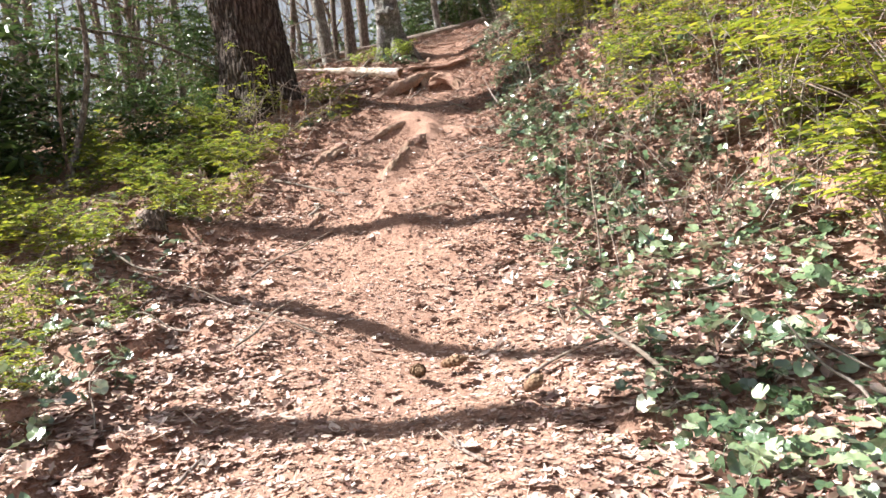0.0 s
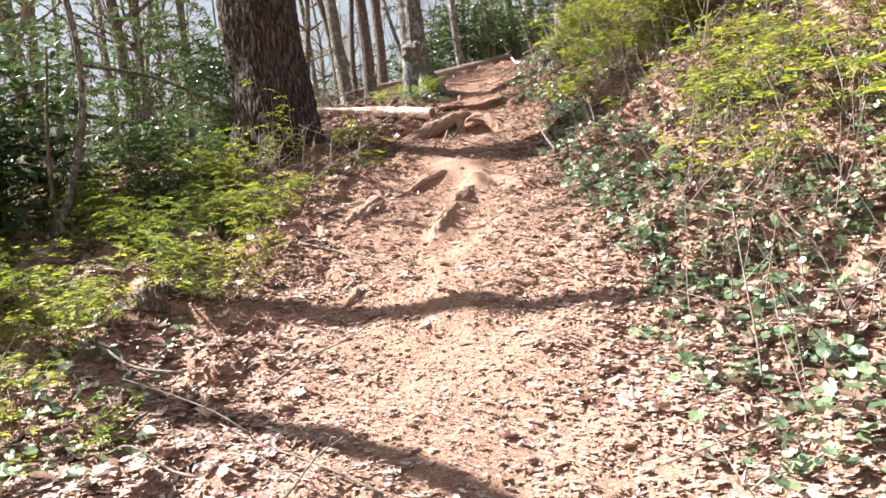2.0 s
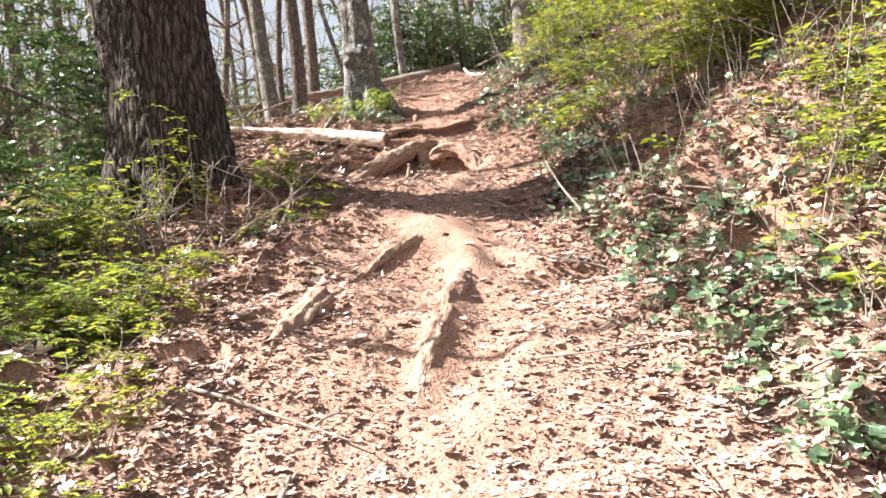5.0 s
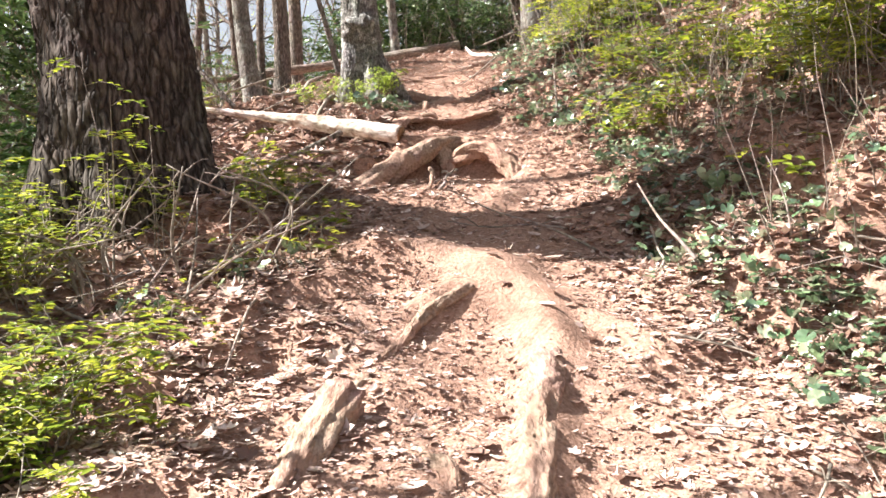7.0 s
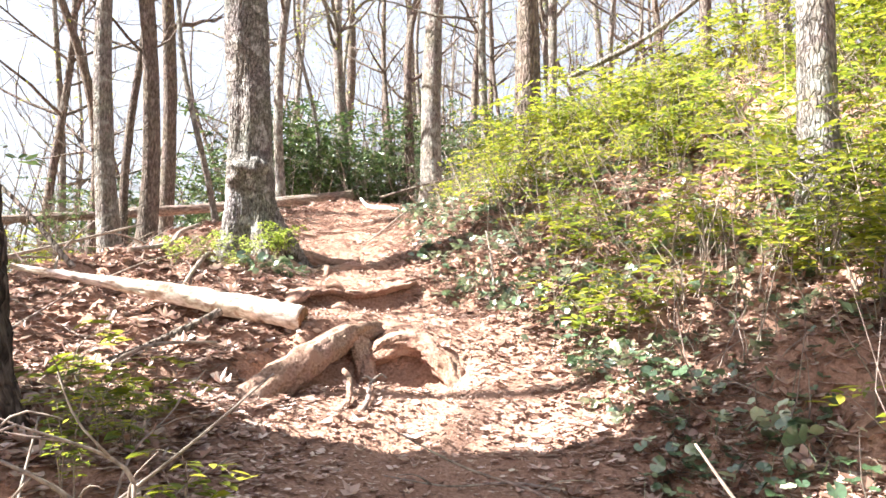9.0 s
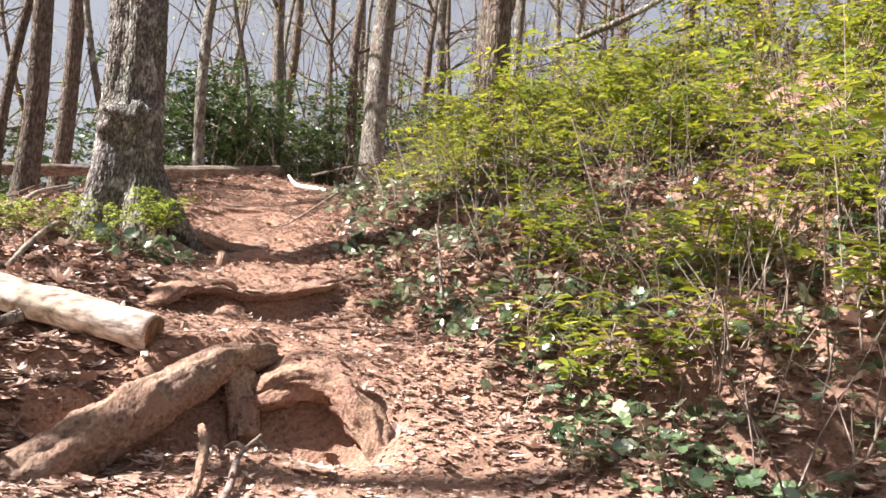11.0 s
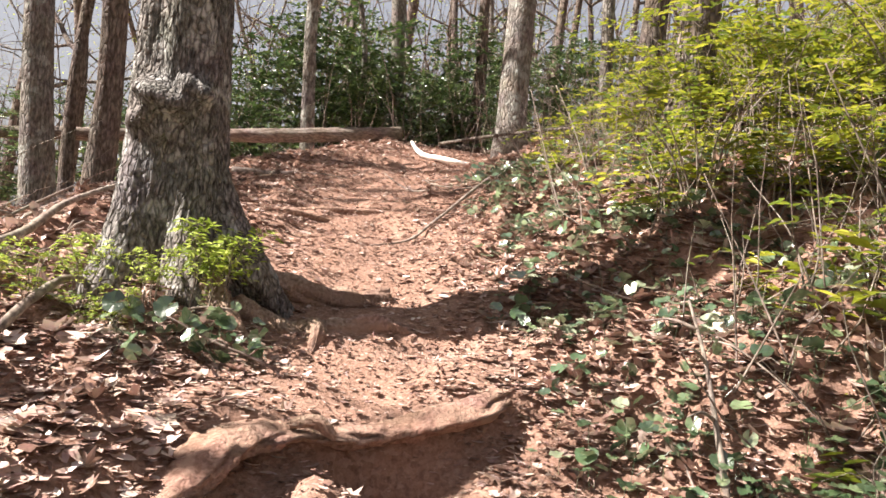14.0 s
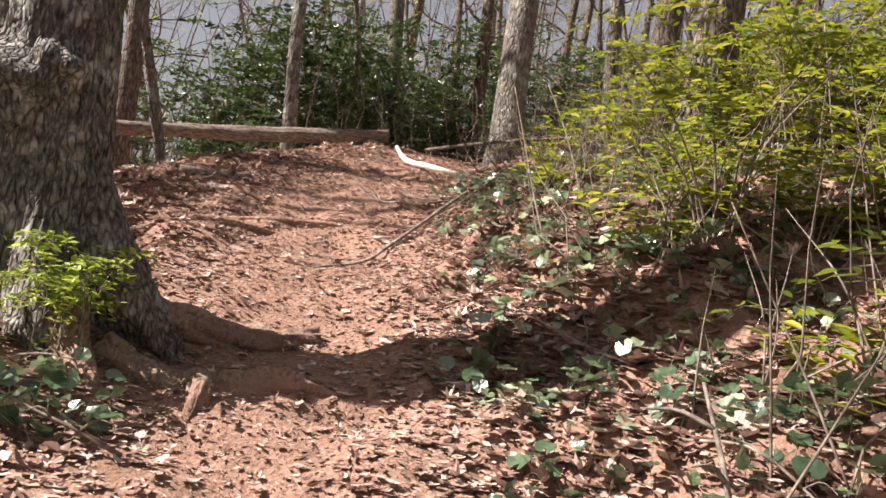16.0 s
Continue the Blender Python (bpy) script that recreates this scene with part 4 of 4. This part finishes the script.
FEATHERY = shrub(39, 3.2, 1.1, 9, 14, 0.09, M_NEEDLE, 0.4, "feathery green young conifer among the trunks", "sapling", "sapling", 0.2, 16)
bush = random.Random(3)


def plant(kind, x, y, size=1.0, label=""):
    ob = copy_thing(kind, pose(x, y, float(height(x, y)), bush.uniform(-6, 6), bush.uniform(-6, 6), bush.uniform(0, 360)))
    s = size * bush.uniform(0.85, 1.15)
    ob.scale = (s, s, s)
    return tagged(ob, label)


def edge(y):
    return float(np.interp(y, TRAIL[:, 0], TRAIL[:, 1])), float(np.interp(y, TRAIL[:, 0], TRAIL[:, 3]))


# right bank: sparse at its foot, thick higher up
for k in range(150):
    y = bush.uniform(3.5, 19)
    xc, half = edge(y)
    out = half + 0.3 + 3.6 * bush.random() ** 0.9
    if y < 6.5 and out < half + 1.2:
        continue
    plant(bush.choice(SHRUBS if out > half + 1.0 else SHRUBS[3:]), xc + out, y, 0.65 + 0.12 * min(out, 3.5))
for k in range(42):
    plant(bush.choice(SHRUBS[:3]), bush.uniform(3.8, 9), bush.uniform(8, 20), 1.2)
for k in range(8):
    plant(bush.choice(SHRUBS[3:]), bush.uniform(1.2, 2.8), bush.uniform(9.2, 13.4), 0.9)
for k in range(85):
    y = bush.uniform(5.2, 18)
    xc, half = edge(y)
    plant(bush.choice(BANK), xc + half + 0.9 + 3.0 * bush.random(), y, 0.75)
for k in range(18):
    plant(bush.choice(BANK), bush.uniform(2.7, 5.4), bush.uniform(10.8, 16), 1.0)
# left side
for k in range(52):
    y = bush.uniform(6.6, 10.6)
    x = -2.0 - 0.45 * (y > 8.3) - bush.random() ** 1.3 * 2.4
    if math.hypot(x + 2.24, y - 10.15) < 0.65:
        continue
    plant(bush.choice((LOW_GREEN[0], LOW_GREEN[1])), x, y, 0.8)
for k in range(56):
    y = bush.uniform(2.5, 6.8)
    plant(bush.choice((LOW_GREEN[2], LOW_GREEN[1], SHRUBS[4])), -1.62 - 0.06 * y - bush.random() * 1.9, y, 0.75)
for k in range(26):
    plant(bush.choice(LOW_GREEN + SHRUBS[:1]), bush.uniform(-6.5, -2.6), bush.uniform(10.5, 20), 0.9)
for x, y, s in ((-2.5, 9.0, 0.7), (-1.35, 9.9, 0.4), (-1.5, 10.6, 0.5)):
    plant(LOW_GREEN[1], x, y, s)
for x, y, s in ((-2.2, 9.42, 1.0), (-1.98, 9.48, 0.7), (-1.5, 9.6, 0.55)):
    plant(PINE_SHOOT, x, y, s, "thin leafy sapling in front of the pine trunk")
for x, y, s in ((-1.8, 8.7, 0.7), (-1.2, 9.3, 0.7), (-2.05, 8.2, 0.8), (-1.15, 9.55, 0.7), (-1.55, 9.2, 0.8)):
    plant(SHRUBS[4], x, y, s)
for x, y, s in ((-1.95, 7.4, 0.6), (-1.85, 6.9, 0.55), (-2.0, 7.9, 0.6), (-1.8, 6.3, 0.5)):
    plant(LOW_GREEN[1], x, y, s)
for x, y, s in ((-1.5, 10.2, 0.9), (-1.32, 10.35, 0.8), (-1.65, 10.6, 1.0), (-1.45, 9.95, 0.9)):
    plant(SHRUBS[4], x, y, s, "fresh leafy shoots in the shade of the pine")
for k in range(8):
    plant(bush.choice(SHRUBS[3:]), bush.uniform(0.95, 2.0), bush.uniform(10.7, 12.9), 0.8)
# round the oak's foot
for x, y, s, kind in ((-0.55, 13.62, 0.85, OAK_SHOOT), (-0.65, 13.64, 0.7, OAK_SHOOT), (-0.8, 13.55, 0.5, OAK_SHOOT), (-1.05, 13.55, 0.55, OAK_SHOOT), (-1.0, 13.4, 0.55, LOW_GREEN[2]), (-1.4, 13.75, 0.5, OAK_SHOOT), (-1.2, 13.5, 0.6, LOW_GREEN[2]), (-0.9, 13.4, 0.45, OAK_SHOOT)):
    plant(kind, x, y, s, "bright yellow-green shoots at the foot of the oak")
# evergreen thickets
# the last two are added, unseen behind the pine, to shade the trail's edge
for x, y, s in [(-4.7, 8.3, 1.25), (-5.4, 9.7, 1.3), (-5.5, 7.6, 1.2), (-6.4, 10.8, 1.4), (-4.9, 10.4, 0.9), (-6.2, 8.8, 1.3), (1.8, 25.6, 1.2), (0.6, 24.6, 1.1), (-0.6, 23.6, 1.2), (2.9, 26.6, 1.3), (4.2, 27.0, 1.2),
                (5.6, 26.4, 1.1), (1.2, 27.5, 1.5), (3.4, 23.6, 0.8), (7.0, 27.0, 1.2), (-1.2, 26.8, 1.5), (2.4, 24.2, 0.8), (1.0, 23.6, 0.7), (3.9, 25.4, 1.0), (-5.3, 8.9, 1.15), (-5.5, 8.1, 1.2), (1.6, 23.2, 1.0), (0.4, 23.0, 1.0), (3.0, 24.8, 1.15), (-0.9, 22.9, 0.9), (1.4, 24.8, 1.3), (4.6, 24.2, 0.9), (-2.6, 25.5, 1.3), (-3.6, 27.0, 1.5), (-1.8, 28.0, 1.5), (-5.0, 28.5, 1.6), (-2.75, 10.5, 0.6), (-3.1, 11.1, 0.6)]:
    plant(bush.choice(LAUREL), x, y, s)
for x, y, s in ((-3.5, 9.1, 0.75), (-3.0, 8.75, 0.6)):
    plant(LAUREL[1], x, y, s)
for x, y, s in [(-5.0, 12.8, 0.9), (-6.6, 14.2, 1.1), (-4.4, 16.6, 1.0), (-7.6, 17.0, 1.3), (-5.8, 19.4, 1.1), (-3.6, 20.6, 0.8), (0.9, 22.6, 0.5), (-0.4, 21.9, 0.4), (-8.5, 12.0, 1.3)]:
    plant(FEATHERY, x, y, s)
for kind, x, y in zip(SHRUBS + LOW_GREEN + LAUREL + [FEATHERY, OAK_SHOOT] + BANK + [PINE_SHOOT], (6.1, 6.6, 7.2, 7.7, 8.1, -4.9, -5.3, -5.6, -7.4, -8.2, -9.0, -4.4, 5.2, 5.6, 6.3, 6.9, -3.3), (9.0, 10.2, 11.4, 12.0, 12.6, 14.0, 14.8, 15.6, 10.0, 13.4, 15.8, 16.4, 10.5, 11.6, 8.2, 9.6, 11.8)):
    kind.location = (x, y, float(height(x, y)))

# brushwood behind the crest and down the left slope
TANGLE = np.random.default_rng(61)
thicket = Heap()
for k in range(4300):
    if k > 2600:
        y = TANGLE.uniform(4, 18)
        xc, half = edge(y)
        x = xc + half + TANGLE.uniform(0.4, 3.8)
    elif k % 2:
        x, y = TANGLE.uniform(-12, -2.2), TANGLE.uniform(12, 30)
    else:
        x, y = TANGLE.uniform(-4, 9), TANGLE.uniform(21.5, 34)
    p = np.array(on(x, y, -0.05))
    d = TANGLE.normal(0, 0.45, 3) + (0, 0, 1)
    tall = TANGLE.uniform(0.5, 2.6) if k <= 2600 else TANGLE.uniform(0.25, 1.0)
    pts = [p]
    for _ in range(3):
        d = d + TANGLE.normal(0, 0.25, 3)
        pts.append(pts[-1] + d / np.linalg.norm(d) * tall / 3)
    thicket.add(*tube(np.array(pts), np.array((1, 0.8, 0.5, 0.2)) * (TANGLE.uniform(0.004, 0.012) if k <= 2600 else 0.0045), 3, closed=False))
tagged(new("brushwood", thicket.mesh("brushwood", M_TWIG)), "tangle of thin bare grey twigs in the wood", "undergrowth", kind="stuff")

# far wood: thin saplings with their first leaves
far, buds = Heap(), []
for k in range(1500):
    x, y = (TANGLE.uniform(-26, 24), TANGLE.uniform(28, 52)) if k % 3 else (TANGLE.uniform(-30, -9), TANGLE.uniform(14, 40))
    p, d, tall = np.array(on(x, y, -0.05)), TANGLE.normal(0, 0.12, 3) + (0, 0, 1), TANGLE.uniform(3, 9)
    pts = [p]
    for _ in range(5):
        d = d + TANGLE.normal(0, 0.09, 3)
        pts.append(pts[-1] + d / np.linalg.norm(d) * tall / 5)
    wide = TANGLE.uniform(0.012, 0.045)
    far.add(*tube(np.array(pts), np.array((1, 0.85, 0.7, 0.55, 0.4, 0.2)) * wide, 4, closed=False))
    for _ in range(5):
        a = pts[TANGLE.integers(2, 6)]
        b = a + TANGLE.normal(0, 0.5, 3) + (0, 0, 0.4)
        far.add(*tube(np.array([a, (a + b) / 2 + TANGLE.normal(0, 0.06, 3), b]), np.array((0.35, 0.25, 0.12)) * wide, 3, closed=False))
        buds.append(b)
tagged(new("saplings", far.mesh("saplings", M_BROWN)), "thin bare grey-brown saplings of the far wood", "far wood", kind="stuff")
buds = np.repeat(np.array(buds)[::2], 4, 0)
n = len(buds)
v, f = scatter(*SMALL_LEAF, buds + TANGLE.normal(0, 0.3, (n, 3)), TANGLE.uniform(0.06, 0.15, n), TANGLE.uniform(0, 6.3, n), TANGLE.normal(0, 0.6, n), TANGLE.uniform(0, 6.3, n), TANGLE.normal(0, 0.3, n))
tagged(new("young_leaves", mesh("young_leaves", v, f, M_FRESH)), "hazy pale green young leaves of the far wood", "far wood", kind="stuff")

# ---- galax ----
def round_leaf(rng):
    """A round notched leaf, wavy, on its thin stalk."""
    n = 16
    a = np.linspace(0.25, 2 * np.pi - 0.25, n)
    r = 0.5 * (1 + 0.04 * rng.normal(0, 1, n))
    wave = 0.13 * np.cos(2 * a + rng.uniform(0, 1.5)) * rng.uniform(-0.6, 1) + 0.05 * np.sin(5 * a + rng.uniform(0, 6)) + 0.06 + rng.normal(0, 0.02, n)
    outer = np.stack([np.cos(a) * r + 0.05, np.sin(a) * r, wave], -1)
    inner = np.stack([np.cos(a) * r * 0.55 + 0.05, np.sin(a) * r * 0.55, 0.35 * wave + rng.normal(0, 0.012, n)], -1)
    v = np.vstack([[(0.05, 0, -0.06)], inner, outer])
    f = [(0, i, i + 1) for i in range(1, n)] + [(i, i + n, i + n + 1) for i in range(1, n)] + [(i, i + n + 1, i + 1) for i in range(1, n)]
    sv, sf = tube([(0.05, 0, -1.6), (0.06, 0.02, -0.7), (0.05, 0, -0.06)], [0.02, 0.018, 0.016], 3, closed=False)
    sf = [t for q in (sf + len(v)).tolist() for t in ((q[0], q[1], q[2]), (q[0], q[2], q[3]))]
    return mesh("leaf", np.vstack([v, sv]), np.array(f + sf), M_GALAX)


GRNG = np.random.default_rng(17)
ROUND = [round_leaf(GRNG) for _ in range(6)]


def galax(x, y, leaves, size):
    """A tuft of round glossy leaves on thin stalks."""
    p = empty("galax_plant", *on(x, y), "tuft of round glossy dark green leaves on the bank", "plant", "round-leaved plants of the bank")
    for _ in range(leaves):
        a, r, h = GRNG.uniform(0, 6.28), GRNG.uniform(0.02, 0.17), GRNG.uniform(0.04, 0.13)
        px, py = math.cos(a) * r, math.sin(a) * r
        dz = float(height(x + px, y + py)) - p.location.z
        one = part("leaf", ROUND[GRNG.integers(0, 6)], p)
        one.matrix_basis = pose(px, py, dz + h, GRNG.normal(0, 30), GRNG.normal(-20, 26), GRNG.uniform(0, 360)) @ Matrix.Scale(size * GRNG.uniform(0.55, 1.15), 4)
    return p


def bank_place():
    y = GRNG.uniform(1.6, 17)
    xc, half = edge(y)
    return xc + half + 0.1 + 2.4 * GRNG.random() ** 1.4, y


for k in range(265):
    x, y = bank_place()
    galax(x, y, int(GRNG.integers(3, 7)), GRNG.uniform(0.055, 0.085))
for x, y in ((1.0, 2.6), (1.2, 2.9), (0.85, 2.35), (1.35, 2.5), (1.05, 3.1), (1.45, 3.2), (0.75, 2.1), (1.3, 2.15)):
    galax(x, y, 8, 0.09)
for x, y in ((-1.7, 3.3), (-1.9, 3.0), (-2.1, 3.8), (-1.6, 2.5), (-1.5, 9.0), (-1.3, 9.1), (-0.7, 13.3), (-0.6, 13.35), (-0.85, 13.2), (-0.5, 13.3), (-1.9, 8.9), (-0.62, 13.28), (-0.52, 13.22), (-0.74, 13.18), (-0.45, 13.36)):
    galax(x, y, 6, 0.08)
for k in range(22):
    galax(GRNG.uniform(-2.7, -1.6), GRNG.uniform(2.7, 5.6), 7, 0.075)
spots = np.array([bank_place() for _ in range(1250)] + [(GRNG.uniform(-3.6, -1.9), GRNG.uniform(2.5, 9)) for _ in range(60)])
spots = np.repeat(spots, 5, 0) + GRNG.normal(0, 0.1, (5 * len(spots), 2))
n = len(spots)
spots = np.column_stack([spots, height(spots[:, 0], spots[:, 1]) + GRNG.uniform(0.03, 0.11, n)])
TEMPLATE = [(np.array([v.co[:] for v in m.vertices]), np.array([p.vertices[:] for p in m.polygons])) for m in ROUND]
carpet = Heap()
for k in range(6):
    q = spots[k::6]
    n = len(q)
    carpet.add(*scatter(*TEMPLATE[k], q, GRNG.uniform(0.035, 0.075, n), GRNG.uniform(0, 6.3, n), np.abs(GRNG.normal(0, 0.5, n)), GRNG.uniform(0, 6.3, n), np.zeros(n)))
tagged(new("galax_carpet", carpet.mesh("galax_carpet", M_CARPET)), "carpet of small round glossy green leaves on the bank", "plants", kind="stuff")


# ---- leaf litter ----
def hollow(x, y):
    """How deep a place lies in one of the hollows under the roots, where no leaves gather."""
    return sum(np.exp(-(((x - cx) / (1.4 * sx)) ** 2 + ((y - cy) / (1.4 * sy)) ** 2) ** 2) for cx, cy, sx, sy, up in LUMPS if up < -0.12)


def litter_places(rng, count, far=False, trodden=0.75, reach=3.3):
    """Places on the ground, thick beside the trail, thinner where feet have worn it."""
    y = rng.uniform(1.2, 21.5, count) if not far else rng.uniform(2, 30, count)
    xc, half = np.interp(y, TRAIL[:, 0], TRAIL[:, 1]), np.interp(y, TRAIL[:, 0], TRAIL[:, 3])
    u = rng.uniform(-reach, reach, count) if not far else rng.uniform(-9, 10, count)
    worn = np.exp(-((u / (half * 1.05)) ** 4)) * np.clip(0.75 + 0.45 * rough(xc + u, y, 0.6, 41), 0, 1)
    keep = rng.random(count) > np.maximum(worn * trodden * np.interp(y, [3, 6, 13, 15], [0.6, 1.0, 1.0, 0.6]), np.clip(ridge(xc + u, y, 1.15) / 0.06, 0, 0.97) + hollow(xc + u, y))
    if far:
        keep &= (np.abs(u) > 3.2) | (y > 20)
    return (xc + u)[keep], y[keep], np.clip(0.45 + 0.4 * np.abs(u) / half, 0.45, 1.1)[keep]


def litter(rng, shape, count, size, spread, far=False, tilt=0.42, trodden=0.75, reach=3.3):
    x, y, grown = litter_places(rng, count, far, trodden, reach)
    n = len(x)
    z = height(x, y) + rng.uniform(0.002, 0.02, n)
    return scatter(*shape, np.stack([x, y, z], -1), size * grown * rng.uniform(1 - spread, 1 + spread, n), rng.uniform(0, 6.3, n), np.abs(rng.normal(0, tilt, n)), rng.uniform(0, 6.3, n), rng.normal(0.3, 0.9, n), rng.uniform(0.35, 1.5, n))


LITTER = np.random.default_rng(23)
heap = Heap()
for shape, count, size in ((OAK_LEAF, 17000, 0.105), (OVAL_LEAF, 38000, 0.064), (MAPLE_LEAF, 12000, 0.068)):
    heap.add(*litter(LITTER, shape, count, size, 0.35, tilt=0.3))
for shape, count, size in ((OVAL_LEAF, 26000, 0.05), (OAK_LEAF, 4000, 0.07)):
    heap.add(*litter(LITTER, shape, count, size, 0.45, tilt=0.18, trodden=0.35, reach=1.5))
# heaps on the banks, whose darker colour stands for shade as well
shaded = Heap()
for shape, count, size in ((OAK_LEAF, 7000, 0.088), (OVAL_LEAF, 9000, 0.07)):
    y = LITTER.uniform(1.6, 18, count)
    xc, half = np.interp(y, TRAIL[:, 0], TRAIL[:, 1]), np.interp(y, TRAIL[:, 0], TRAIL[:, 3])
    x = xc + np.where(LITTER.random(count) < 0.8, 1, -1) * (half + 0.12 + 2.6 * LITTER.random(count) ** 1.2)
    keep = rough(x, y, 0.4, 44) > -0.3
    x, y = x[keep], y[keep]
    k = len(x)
    shaded.add(*scatter(*shape, np.stack([x, y, height(x, y) + LITTER.uniform(0.01, 0.05, k)], -1), size * LITTER.uniform(0.6, 1.2, k), LITTER.uniform(0, 6.3, k), LITTER.normal(0, 0.55, k), LITTER.uniform(0, 6.3, k), LITTER.normal(0.6, 1.4, k), LITTER.uniform(0.6, 1.3, k)))
for shape, count, size in ((OVAL_LEAF, 26000, 0.12),):
    heap.add(*litter(LITTER, shape, count, size, 0.3, True))
tagged(new("leaf_litter", shaded.mesh("leaf_litter", M_MOIST_SHADED, False)), "crumpled moist brown leaves heaped on the banks, darkened for shade", "leaf litter", kind="stuff")
tagged(new("leaf_litter", heap.mesh("leaf_litter", M_DRY, False)), "curled dry brown oak leaves covering the slope", "leaf litter", kind="stuff")
heap = Heap()
heap.add(*litter(LITTER, CHIP, 110000, 0.028, 0.85, tilt=0.22, trodden=0.3))
heap.add(*litter(LITTER, CHIP, 110000, 0.022, 0.85, tilt=0.16, trodden=0.3, reach=1.3))
tagged(new("leaf_crumbs", heap.mesh("leaf_crumbs", M_CRUMB, False)), "trodden crumbs of dry leaves on the trail", "leaf litter", kind="stuff")
heap = Heap()
x, y, grown = litter_places(LITTER, 30000)
n = len(x)
heap.add(*scatter(*CHIP, np.stack([x, y, height(x, y) + 0.008], -1), LITTER.uniform(0.06, 0.13, n), LITTER.uniform(0, 6.3, n), np.abs(LITTER.normal(0, 0.15, n)), LITTER.uniform(0, 6.3, n), LITTER.normal(0, 0.1, n), np.full(n, 0.06)))
tagged(new("pine_needles", heap.mesh("pine_needles", M_CRUMB, False)), "fallen tan pine needles on the soil", "needles", kind="stuff")

# single leaves on the stretch of trail that is walked
SINGLE = [mesh("leaf", s[0] * (1, 1, 1) + np.stack([s[0][:, 0] * 0, s[0][:, 0] * 0, c * s[0][:, 1] ** 2 + 0.3 * c * s[0][:, 0] ** 2], -1), s[1], M_DRY_ONE, False) for s in (OAK_LEAF, OVAL_LEAF, MAPLE_LEAF) for c in (0.5, 1.3, -0.8)]
for k in range(300):
    y = LITTER.uniform(2.2, 13)
    xc, half = edge(y)
    x = xc + LITTER.uniform(-1.1, 1.2) * half
    one = part("leaf", SINGLE[LITTER.integers(0, len(SINGLE))], ground)
    one.matrix_basis = pose(x, y, float(height(x, y)) + 0.015, LITTER.normal(0, 10), LITTER.normal(0, 10), LITTER.uniform(0, 360)) @ Matrix.Scale(LITTER.uniform(0.05, 0.115), 4)
